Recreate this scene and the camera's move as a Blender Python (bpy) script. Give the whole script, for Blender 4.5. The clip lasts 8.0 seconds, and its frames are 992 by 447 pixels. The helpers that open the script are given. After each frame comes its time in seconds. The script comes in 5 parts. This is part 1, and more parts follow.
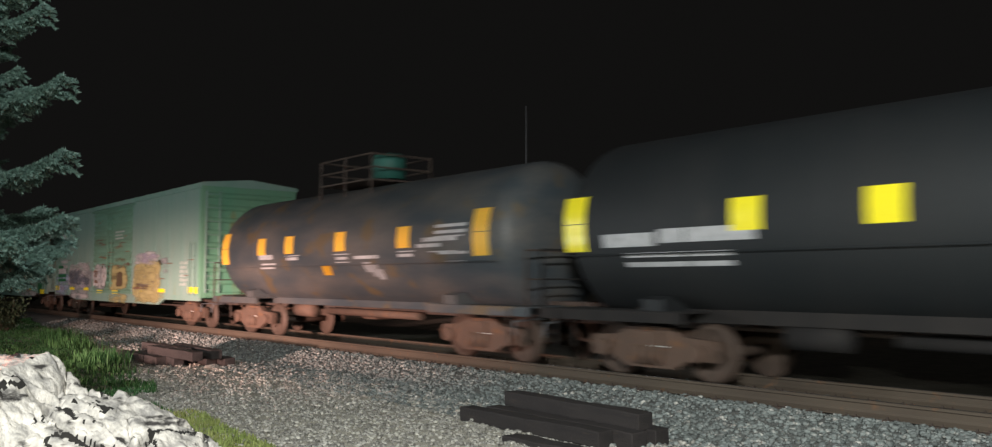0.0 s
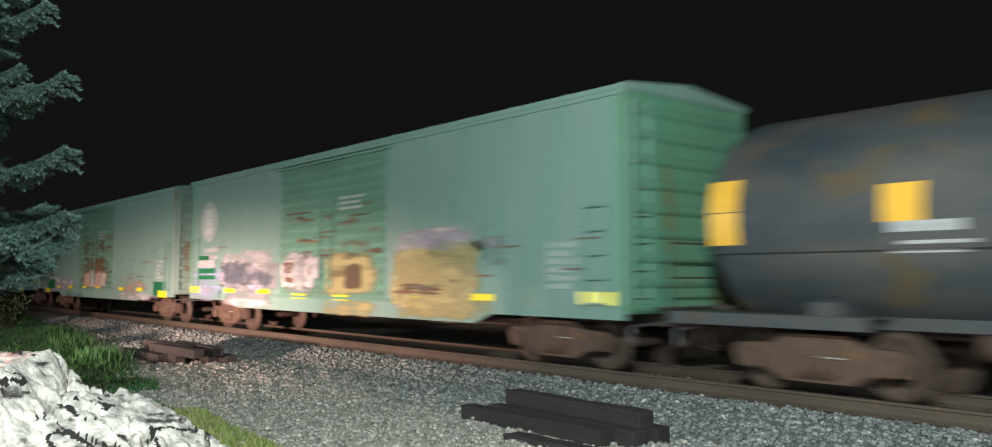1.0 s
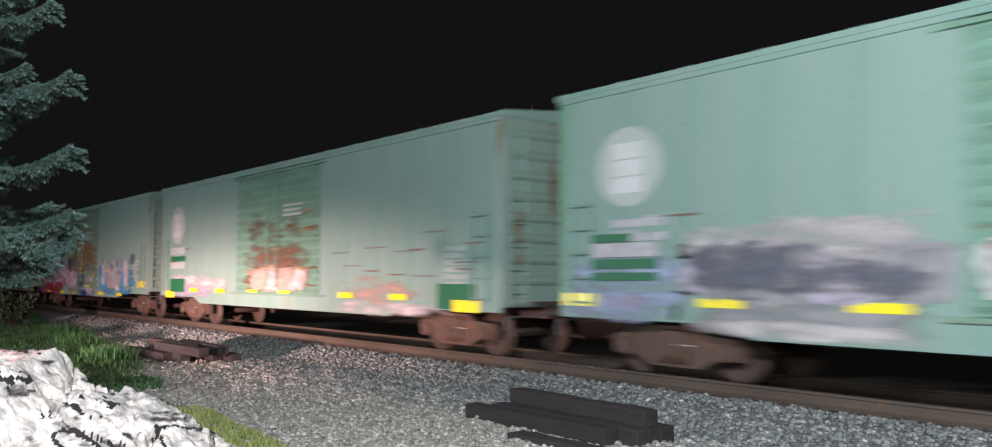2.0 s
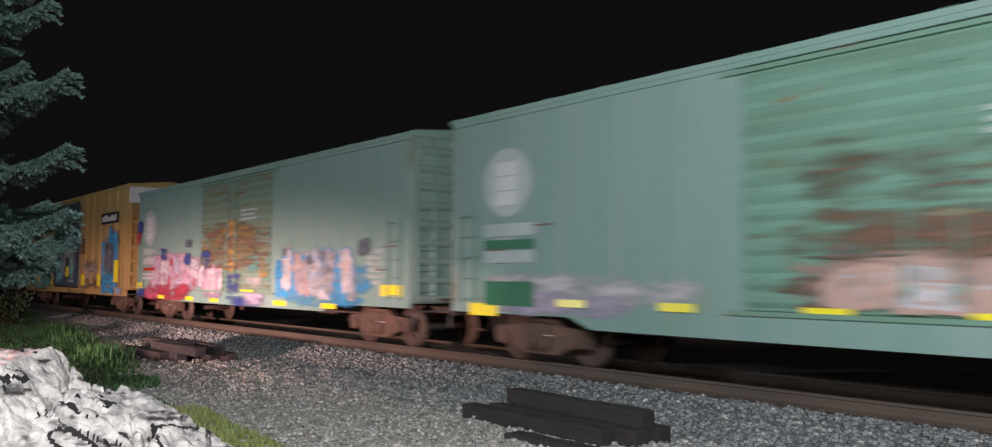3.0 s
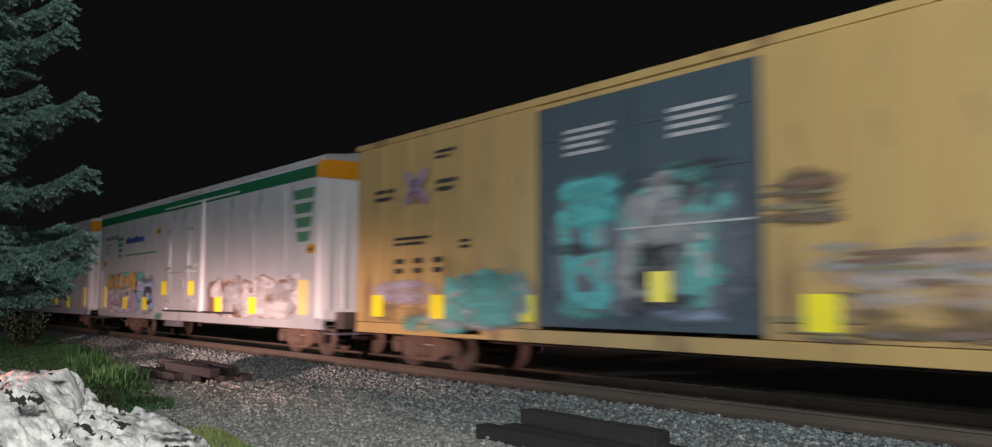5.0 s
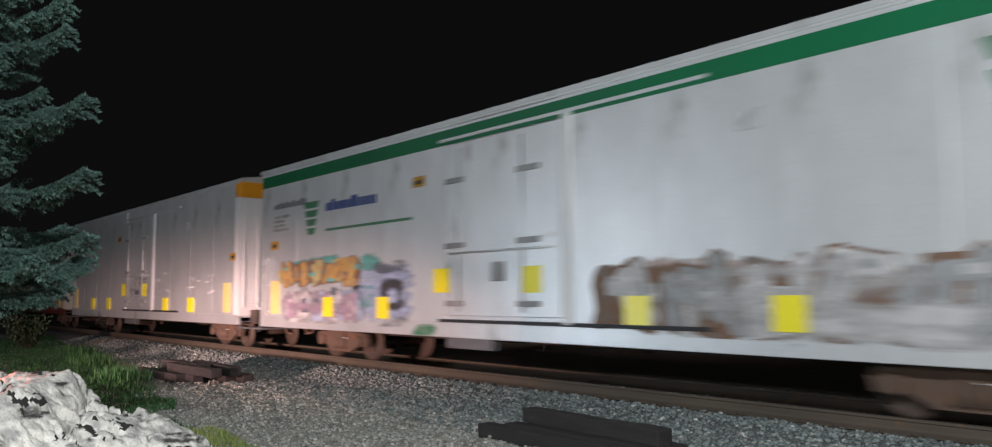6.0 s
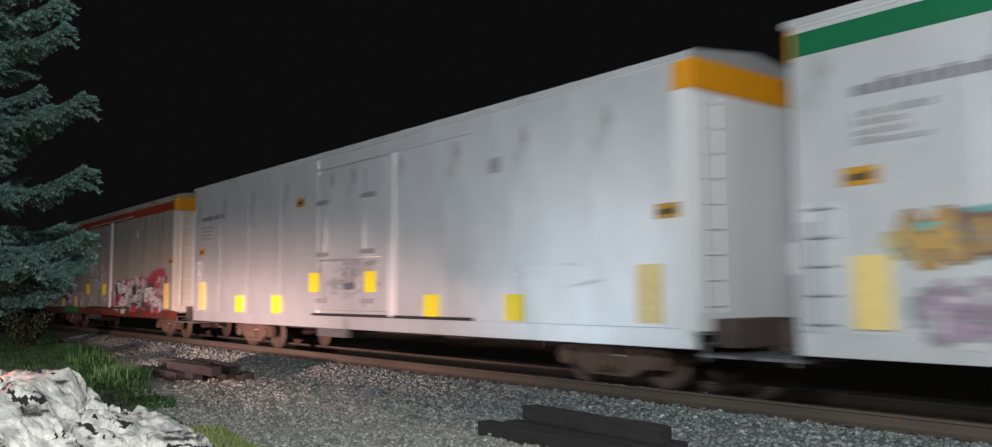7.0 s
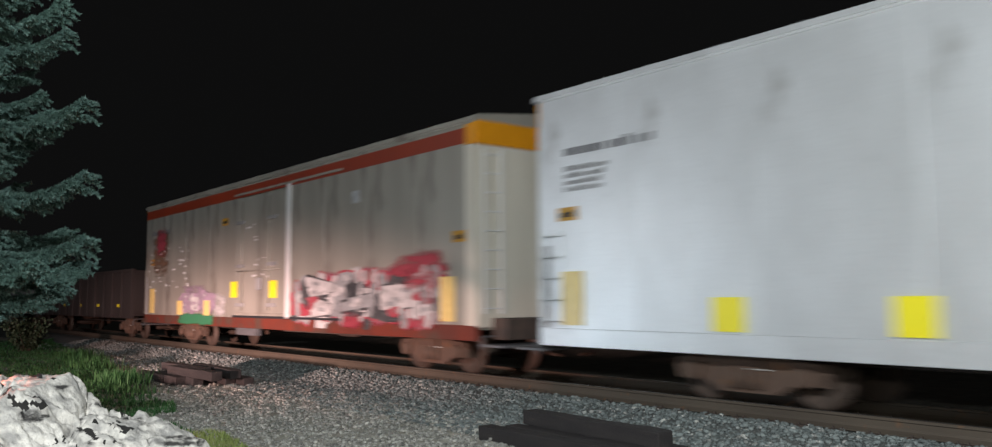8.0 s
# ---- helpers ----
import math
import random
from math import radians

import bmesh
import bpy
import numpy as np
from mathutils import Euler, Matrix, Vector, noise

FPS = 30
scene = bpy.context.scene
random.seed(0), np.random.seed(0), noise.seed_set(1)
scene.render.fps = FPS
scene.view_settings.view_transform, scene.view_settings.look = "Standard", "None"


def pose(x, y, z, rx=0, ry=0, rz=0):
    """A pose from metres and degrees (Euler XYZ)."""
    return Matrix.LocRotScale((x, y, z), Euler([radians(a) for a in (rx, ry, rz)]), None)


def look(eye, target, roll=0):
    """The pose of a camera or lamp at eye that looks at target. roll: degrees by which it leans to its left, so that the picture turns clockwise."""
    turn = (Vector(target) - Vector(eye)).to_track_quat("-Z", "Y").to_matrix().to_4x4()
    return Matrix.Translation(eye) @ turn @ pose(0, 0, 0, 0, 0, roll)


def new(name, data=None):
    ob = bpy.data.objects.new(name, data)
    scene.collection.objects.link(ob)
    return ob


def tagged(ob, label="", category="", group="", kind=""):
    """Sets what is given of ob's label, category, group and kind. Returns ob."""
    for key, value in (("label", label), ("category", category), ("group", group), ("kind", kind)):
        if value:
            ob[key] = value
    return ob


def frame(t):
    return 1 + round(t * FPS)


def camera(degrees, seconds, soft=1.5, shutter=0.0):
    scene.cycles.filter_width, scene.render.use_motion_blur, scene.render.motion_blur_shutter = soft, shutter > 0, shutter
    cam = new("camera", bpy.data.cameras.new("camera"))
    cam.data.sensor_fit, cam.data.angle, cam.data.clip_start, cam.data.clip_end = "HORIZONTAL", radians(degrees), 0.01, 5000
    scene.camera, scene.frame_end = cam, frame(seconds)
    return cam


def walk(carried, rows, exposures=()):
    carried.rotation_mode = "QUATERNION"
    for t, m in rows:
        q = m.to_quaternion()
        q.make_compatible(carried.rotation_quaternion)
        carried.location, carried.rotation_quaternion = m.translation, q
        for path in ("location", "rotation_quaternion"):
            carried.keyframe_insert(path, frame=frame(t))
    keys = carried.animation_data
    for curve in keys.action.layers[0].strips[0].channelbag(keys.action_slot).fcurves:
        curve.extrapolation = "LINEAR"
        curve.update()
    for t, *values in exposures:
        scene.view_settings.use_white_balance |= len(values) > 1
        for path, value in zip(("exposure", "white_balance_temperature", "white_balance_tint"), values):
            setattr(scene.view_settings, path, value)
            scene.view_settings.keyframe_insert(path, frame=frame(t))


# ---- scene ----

# ------------------------------------------------------------------ camera
EYE = (0.0, 0.0, 1.48)          # rail top is z = 0, the track runs along x, the train goes to +x
cam = camera(60.0, 8.0, soft=1.2, shutter=0.5)
TURNS = [(0.0, 50.397, 3.792, 0.0), (0.5, 50.391, 3.889, 0.076), (1.0, 50.496, 3.675, 0.116), (1.5, 50.587, 3.66, 0.078),
         (2.0, 50.779, 3.599, 0.132), (3.5, 50.521, 3.791, 0.474), (4.0, 50.527, 4.366, 0.518), (4.5, 50.892, 4.691, 0.259),
         (5.0, 51.475, 4.928, 0.093), (6.5, 51.501, 4.778, -0.323), (7.0, 51.511, 4.707, -0.295), (7.5, 51.575, 4.934, -0.228),
         (8.0, 51.542, 4.999, -0.364)]
walk(cam, [(t, pose(*EYE, 0, 0, yaw) @ pose(0, 0, 0, 90 + pitch) @ pose(0, 0, 0, 0, 0, roll)) for t, yaw, pitch, roll in TURNS],
     [(0.0, 0.46, 6900, 6), (0.5, 0.53, 6650, 0), (1.0, 0.57, 6500, -2), (1.5, 0.6, 6500, 9), (2.0, 0.63, 6400, 15), (3.5, -0.02, 6500, 17),
      (4.5, -0.04, 6400, 11), (6.5, -0.05, 6400, 7), (8.0, 0.08, 6450, 6)])

# ------------------------------------------------------------------ night sky and lamps
world = bpy.data.worlds.new("night")
world.use_nodes = True
scene.world = world
world.node_tree.nodes["Background"].inputs["Color"].default_value = (0.0040, 0.0039, 0.0040, 1)
world.node_tree.nodes["Background"].inputs["Strength"].default_value = 1.0


def lamp(name, kind, at, power, colour, radius=0.1, target=None, angle=60, blend=0.5):
    data = bpy.data.lights.new(name, kind)
    data.energy, data.color = power, colour
    data.shadow_soft_size = radius
    ob = new(name, data)
    ob.matrix_world = look(at, target) if target else pose(*at)
    if kind == "SPOT":
        data.spot_size, data.spot_blend = radians(angle), blend
    return ob


lamp("yard_light", "POINT", (1.6, -2.2, 5.6), 4900, (0.96, 1.0, 1.06), 0.25)
# added fill lamp out of view; brightens the left of the train
lamp("left_fill_light", "POINT", (-28.0, -11.0, 4.6), 2050, (0.94, 0.97, 1.06), 0.3)
# added fill spot above the camera, for the boulder, gravel and underframes
lamp("near_fill_light", "SPOT", (0.3, -0.3, 2.5), 480, (1.0, 1.0, 0.95), 0.05, (-11.0, 8.4, 1.0), 85, 0.6)
# vehicles waiting beside the line: the flat wide beam of one lies along the lower train
for place, power, width, flat in (((-9.0, -16.0, 1.1), 44000, 26, 0.28), ((-7.8, -16.6, 1.1), 44000, 58, 0.19)):
    beam = lamp("headlight", "SPOT", place, power, (1.0, 0.62, 0.57), 0.6, (-24.3, 9.6, 0.7), width, 1.0)
    beam.scale = (1.0, flat, 1.0)
lamp("headlight", "SPOT", (-17.2, 1.6, 0.55), 430, (0.74, 0.86, 1.0), 0.3, (-8.5, 9.6, 0.9), 50, 1.0)
# added lamp just out of view that reddens the boulder's rim
lamp("red_rim_light", "POINT", (-6.58, 0.83, 1.06), 9, (1.0, 0.12, 0.03), 0.02)

# ------------------------------------------------------------------ materials


def material(name, colour, second=None, rough=0.6, metal=0.0, scale=2.0, stretch=(1, 1, 1), bump=0.1, fine=40.0,
             spots=None, spot_scale=3.0, spot_at=0.6, spot_stretch=(1, 1, 1), random_value=0.0, contrast=(0.35, 0.68), coat=0.0, wave=0.0):
    m = bpy.data.materials.new(name)
    m.use_nodes = True
    tree = m.node_tree
    n, link = tree.nodes, tree.links.new
    b = n["Principled BSDF"]
    second = second or tuple(c * 0.72 for c in colour)
    coord = n.new("ShaderNodeTexCoord")

    def noise_of(sc, st, detail=6.0):
        mp = n.new("ShaderNodeMapping")
        mp.inputs["Scale"].default_value = st
        link(coord.outputs["Object"], mp.inputs["Vector"])
        t = n.new("ShaderNodeTexNoise")
        t.inputs["Scale"].default_value, t.inputs["Detail"].default_value = sc, detail
        link(mp.outputs["Vector"], t.inputs["Vector"])
        return t

    def ramp_of(src, lo, hi):
        r = n.new("ShaderNodeMapRange")
        r.inputs["From Min"].default_value, r.inputs["From Max"].default_value = lo, hi
        link(src, r.inputs["Value"])
        return r.outputs["Result"]

    def mix(fac, a, c):
        x = n.new("ShaderNodeMix")
        x.data_type = "RGBA"
        link(fac, x.inputs["Factor"])
        for sock, v in ((x.inputs["A"], a), (x.inputs["B"], c)):
            if isinstance(v, tuple):
                sock.default_value = (*v, 1)
            else:
                link(v, sock)
        return x.outputs["Result"]

    big, small = noise_of(scale, stretch), noise_of(fine, (1, 1, 1), 4.0)
    col = mix(ramp_of(big.outputs["Fac"], *contrast), colour, second)
    dark = tuple(c * 0.8 for c in colour)
    half = n.new("ShaderNodeMath")
    half.operation = "MULTIPLY"
    link(ramp_of(small.outputs["Fac"], 0.45, 0.75), half.inputs[0])
    half.inputs[1].default_value = 0.5
    col = mix(half.outputs["Value"], col, dark)
    if spots:
        s = noise_of(spot_scale, spot_stretch, 8.0)
        col = mix(ramp_of(s.outputs["Fac"], spot_at, spot_at + 0.09), col, spots)
    if random_value:
        info, hsv = n.new("ShaderNodeObjectInfo"), n.new("ShaderNodeHueSaturation")
        geo = n.new("ShaderNodeNewGeometry")
        add = n.new("ShaderNodeMath")
        add.operation = "ADD"
        link(info.outputs["Random"], add.inputs[0])
        link(geo.outputs["Random Per Island"], add.inputs[1])
        r = n.new("ShaderNodeMapRange")
        r.inputs["From Max"].default_value = 2.0
        r.inputs["To Min"].default_value, r.inputs["To Max"].default_value = 1 - random_value, 1 + random_value
        link(add.outputs["Value"], r.inputs["Value"])
        link(r.outputs["Result"], hsv.inputs["Value"])
        link(col, hsv.inputs["Color"])
        col = hsv.outputs["Color"]
    link(col, b.inputs["Base Color"])
    b.inputs["Roughness"].default_value, b.inputs["Metallic"].default_value = rough, metal
    b.inputs["Coat Weight"].default_value, b.inputs["Coat Roughness"].default_value = coat, 0.24
    if bump:
        bp = n.new("ShaderNodeBump")
        bp.inputs["Strength"].default_value, bp.inputs["Distance"].default_value = bump, 0.02
        if wave:
            swell = n.new("ShaderNodeMath")
            swell.operation = "MULTIPLY_ADD"
            wavy = noise_of(2.2, (1, 1, 1), 3.0)
            link(wavy.outputs["Fac"], swell.inputs[0])
            swell.inputs[1].default_value = wave
            link(small.outputs["Fac"], swell.inputs[2])
            link(swell.outputs["Value"], bp.inputs["Height"])
        else:
            link(small.outputs["Fac"], bp.inputs["Height"])
        link(bp.outputs["Normal"], b.inputs["Normal"])
    return m


STREAK = (1.0, 1.0, 0.12)
M = dict(
    green=material("green_paint", (0.19, 0.345, 0.285), (0.26, 0.375, 0.335), 0.72, 0, 1.3, STREAK, 0.05, 30, (0.24, 0.32, 0.23), 1.6, 0.63, (1, 1, 0.2)),
    green_end=material("green_end_paint", (0.12, 0.34, 0.225), (0.18, 0.34, 0.225), 0.5, 0, 1.3, STREAK, 0.05, 30, (0.20, 0.23, 0.11), 1.4, 0.56, (1, 1, 0.2)),
    pale_end=material("weathered_green_end_paint", (0.225, 0.35, 0.30), (0.28, 0.36, 0.31), 0.5, 0, 1.3, STREAK, 0.05, 30, (0.20, 0.17, 0.10), 1.8, 0.57, (1, 1, 0.35)),
    valve_green=material("grimy_green_housing", (0.03, 0.15, 0.12), (0.025, 0.10, 0.08), 0.6),
    green_dark=material("dark_green_paint", (0.02, 0.17, 0.07), None, 0.55, 0, 2.0, STREAK),
    green_door=material("green_door_paint", (0.18, 0.36, 0.27), (0.15, 0.28, 0.20), 0.7, 0, 1.5, (0.4, 1, 2.5), 0.06, 30, (0.24, 0.13, 0.05), 1.2, 0.63, (0.5, 1, 3.0)),
    rust_door=material("rusted_green_door", (0.19, 0.33, 0.255), (0.22, 0.27, 0.18), 0.6, 0, 1.5, (0.4, 1, 3.5), 0.08, 30, (0.22, 0.17, 0.09), 1.5, 0.585, (0.35, 1, 6.0)),
    yellow=material("yellow_paint", (0.53, 0.365, 0.135), (0.45, 0.305, 0.115), 0.5, 0, 1.2, STREAK, 0.05, 30, (0.27, 0.175, 0.08), 1.7, 0.60, (1, 1, 0.3)),
    navy=material("slate_door_paint", (0.045, 0.075, 0.095), (0.06, 0.09, 0.11), 0.55, 0, 1.5, STREAK),
    white=material("white_paint", (0.82, 0.84, 0.85), (0.73, 0.745, 0.75), 0.48, 0.62, 1.6, (1, 1, 0.5), 0.03, 24, (0.50, 0.50, 0.485), 2.2, 0.62, (1, 1, 0.35), coat=0.2, wave=4.0),
    cream=material("cream_white_paint", (0.46, 0.44, 0.385), (0.35, 0.33, 0.285), 0.4, 0.2, 0.9, STREAK, 0.03, 24, (0.24, 0.22, 0.19), 1.6, 0.58, (1, 1, 0.3), coat=0.2, wave=9.0),
    bright=material("fresh_white_paint", (0.82, 0.82, 0.82), (0.72, 0.72, 0.72), 0.4, 0, 2.0, STREAK, 0.02),
    cream_end=material("cream_end_paint", (0.74, 0.70, 0.60), (0.62, 0.58, 0.49), 0.45, 0, 2.0, STREAK, 0.02),
    gondola=material("dark_gondola_paint", (0.032, 0.026, 0.025), (0.05, 0.038, 0.036), 0.7, 0, 1.2, STREAK, 0.06),
    orange=material("orange_paint", (0.84, 0.345, 0.011), (0.74, 0.30, 0.011), 0.45, 0, 2.0, (1, 1, 1), 0.02),
    stripe_green=material("green_stripe_paint", (0.004, 0.15, 0.055), (0.006, 0.12, 0.05), 0.45, 0, 1.0, STREAK, 0.02),
    stripe_red=material("red_stripe_paint", (0.34, 0.042, 0.013), (0.26, 0.036, 0.013), 0.45, 0, 1.0, STREAK, 0.02),
    sill_red=material("grimy_red_sill_paint", (0.17, 0.03, 0.015), (0.10, 0.03, 0.02), 0.7, 0, 1.5, (1, 1, 1), 0.05, 30, (0.09, 0.05, 0.035), 1.6, 0.52),
    red=material("red_paint", (0.45, 0.04, 0.02), None, 0.5),
    tank_black=material("black_tank_paint", (0.012, 0.0155, 0.0175), (0.019, 0.021, 0.022), 0.62, 0, 1.0, (1, 1, 0.3), 0.04, 20, (0.030, 0.029, 0.027), 1.2, 0.64),
    sill_black=material("grimy_black_sill_paint", (0.012, 0.011, 0.011), (0.022, 0.019, 0.017), 0.85, 0, 2.0, (1, 1, 1), 0.1),
    tag_faded=material("faded_reflective_sheet", (0.90, 0.70, 0.27), (0.82, 0.62, 0.22), 0.35, 0.0, 8.0, (1, 1, 1), 0.0),
    tank_grey=material("weathered_tank_paint", (0.047, 0.061, 0.071), (0.118, 0.110, 0.100), 0.6, 0, 0.9, (0.5, 1, 1.6), 0.05, 20, (0.115, 0.088, 0.052), 1.7, 0.575, (0.7, 1, 1.0), coat=0.06),
    steel=material("rusty_truck_steel", (0.145, 0.09, 0.065), (0.105, 0.07, 0.052), 0.8, 0.1, 4.0, (1, 1, 1), 0.3, 60, (0.20, 0.10, 0.05), 6.0, 0.6),
    dark_steel=material("grimy_underframe_steel", (0.10, 0.072, 0.058), (0.06, 0.048, 0.042), 0.8, 0.1, 4.0, (1, 1, 1), 0.2),
    wheel=material("worn_wheel_steel", (0.105, 0.072, 0.055), (0.075, 0.055, 0.043), 0.7, 0.2, 6.0),
    rail=material("rusty_rail_steel", (0.125, 0.098, 0.072), (0.09, 0.07, 0.053), 0.75, 0.15, 2.0, (0.3, 1, 1), 0.2, 60, (0.17, 0.10, 0.06), 5.0, 0.62),
    rail_top=material("polished_rail_top", (0.28, 0.25, 0.23), None, 0.35, 0.8, 5.0, (0.1, 1, 1), 0.05),
    tie=material("creosoted_tie", (0.028, 0.024, 0.024), (0.042, 0.035, 0.033), 0.85, 0, 3.0, (0.4, 4, 4), 0.6, 60, (0.09, 0.065, 0.05), 5.0, 0.68, (0.3, 3, 3), 0.25),
    stone=material("grey_ballast_stone", (0.245, 0.27, 0.258), (0.16, 0.185, 0.18), 0.9, 0, 14.0, (1, 1, 1), 0.3, 120, (0.50, 0.49, 0.45), 9.0, 0.58, (1, 1, 1), 0.9),
    pebble=material("pale_gravel", (0.62, 0.60, 0.54), (0.38, 0.37, 0.33), 0.9, 0, 14.0, (1, 1, 1), 0.3, 120, (0.72, 0.70, 0.64), 9.0, 0.62, (1, 1, 1), 0.8),
    ballast=material("ballast_bed", (0.24, 0.25, 0.235), (0.12, 0.13, 0.125), 0.95, 0, 22.0, (1, 1, 1), 1.0, 45, (0.27, 0.265, 0.24), 30.0, 0.58),
    ground=material("gravelly_dirt", (0.55, 0.52, 0.44), (0.38, 0.36, 0.305), 0.95, 0, 3.5, (1, 1, 1), 1.0, 38, (0.56, 0.54, 0.47), 24.0, 0.58),
    grass=material("grass_blades", (0.022, 0.092, 0.024), (0.034, 0.11, 0.028), 0.75, 0, 3.0, (1, 1, 1), 0.0, 30, None, 3, 0.6, (1, 1, 1), 0.45),
    # yellower grass of the near strip, with lamplight painted into its paler colour
    lit_grass=material("lit_yellowish_grass_blades", (0.20, 0.27, 0.07), (0.30, 0.31, 0.11), 0.75, 0, 3.0, (1, 1, 1), 0.0, 30, None, 3, 0.6, (1, 1, 1), 0.45),
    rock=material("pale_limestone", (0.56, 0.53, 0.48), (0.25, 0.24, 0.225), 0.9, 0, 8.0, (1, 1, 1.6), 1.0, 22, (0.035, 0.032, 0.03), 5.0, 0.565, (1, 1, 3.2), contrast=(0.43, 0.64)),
    # near-black that stands for the shade inside hollow and cracks
    crevice=material("painted_crevice_shade", (0.012, 0.011, 0.010), (0.02, 0.018, 0.016), 1.0, 0, 9.0, (1, 1, 1), 0.3),
    chalk_bar=material("white_emblem_paint", (0.66, 0.70, 0.68), (0.55, 0.60, 0.57), 0.5),
    emblem=material("faded_emblem_paint", (0.47, 0.54, 0.51), (0.38, 0.47, 0.43), 0.6),
    bark=material("spruce_bark", (0.10, 0.075, 0.06), None, 0.9, 0, 8.0, (1, 1, 0.3), 0.6),
    needles=material("blue_spruce_needles", (0.08, 0.142, 0.122), (0.05, 0.094, 0.072), 0.6, 0, 2.5, (1, 1, 1), 0, 30, None, 3, 0.6, (1, 1, 1), 0.35),
    mast=material("weathered_grey_metal", (0.22, 0.22, 0.23), None, 0.6, 0.5, 6.0),
    tag=material("yellow_reflective_sheet", (1.0, 0.88, 0.04), (1.0, 0.86, 0.03), 0.3, 0.0, 8.0, (1, 1, 1), 0.0),
    tag_old=material("amber_reflective_sheet", (1.0, 0.58, 0.08), (0.95, 0.52, 0.07), 0.3, 0.0, 8.0, (1, 1, 1), 0.0),
    tag_white=material("white_reflective_sheet", (0.95, 0.95, 0.9), None, 0.35, 0, 8.0, (1, 1, 1), 0.0),
    amber=material("amber_placard", (0.62, 0.33, 0.03), None, 0.45),
    ink=material("black_stencil_paint", (0.03, 0.03, 0.035), None, 0.6),
    matte_white=material("matte_white_paint", (0.50, 0.51, 0.51), (0.42, 0.43, 0.43), 0.8, 0, 2.0, STREAK, 0.03),
    shrub=material("dark_shrub_leaves", (0.025, 0.05, 0.022), (0.04, 0.07, 0.03), 0.7, 0, 3.0, (1, 1, 1), 0.0, 30, None, 3, 0.6, (1, 1, 1), 0.5),
    hardware=material("grimy_white_hardware", (0.36, 0.36, 0.36), (0.25, 0.25, 0.25), 0.6),
    ink_grey=material("grey_stencil_paint", (0.22, 0.22, 0.23), None, 0.6),
    pale=material("faded_white_stencil", (0.55, 0.56, 0.57), (0.36, 0.37, 0.38), 0.6, 0, 8.0),
    blue_ink=material("blue_lettering_paint", (0.03, 0.07, 0.28), None, 0.5),
)
for key, rgb in dict(pink=(0.62, 0.40, 0.50), crimson=(0.42, 0.03, 0.06), cobalt=(0.02, 0.055, 0.27), lilac=(0.50, 0.46, 0.58), chalk=(0.66, 0.64, 0.64),
                     sky=(0.04, 0.36, 0.66), teal=(0.12, 0.46, 0.42), aqua=(0.10, 0.55, 0.55), ochre=(0.55, 0.33, 0.08), straw=(0.52, 0.46, 0.20),
                     mauve=(0.42, 0.30, 0.40), ice=(0.42, 0.52, 0.72), slate=(0.12, 0.14, 0.18), soot=(0.03, 0.03, 0.035), smoke=(0.36, 0.37, 0.38),
                     brown=(0.20, 0.10, 0.05), umber=(0.13, 0.085, 0.04), olive=(0.24, 0.20, 0.09), leaf=(0.03, 0.24, 0.10), rose=(0.55, 0.08, 0.16), peach=(0.60, 0.40, 0.32)).items():
    M["g_" + key] = material(key + "_spray_paint", rgb, tuple(c * 0.45 + 0.09 for c in rgb), 0.6, 0, 2.6, (1, 1, 1.6), 0.03, 9, tuple(c * 0.3 + 0.13 for c in rgb), 5.0, 0.56, (0.6, 1, 1.4))



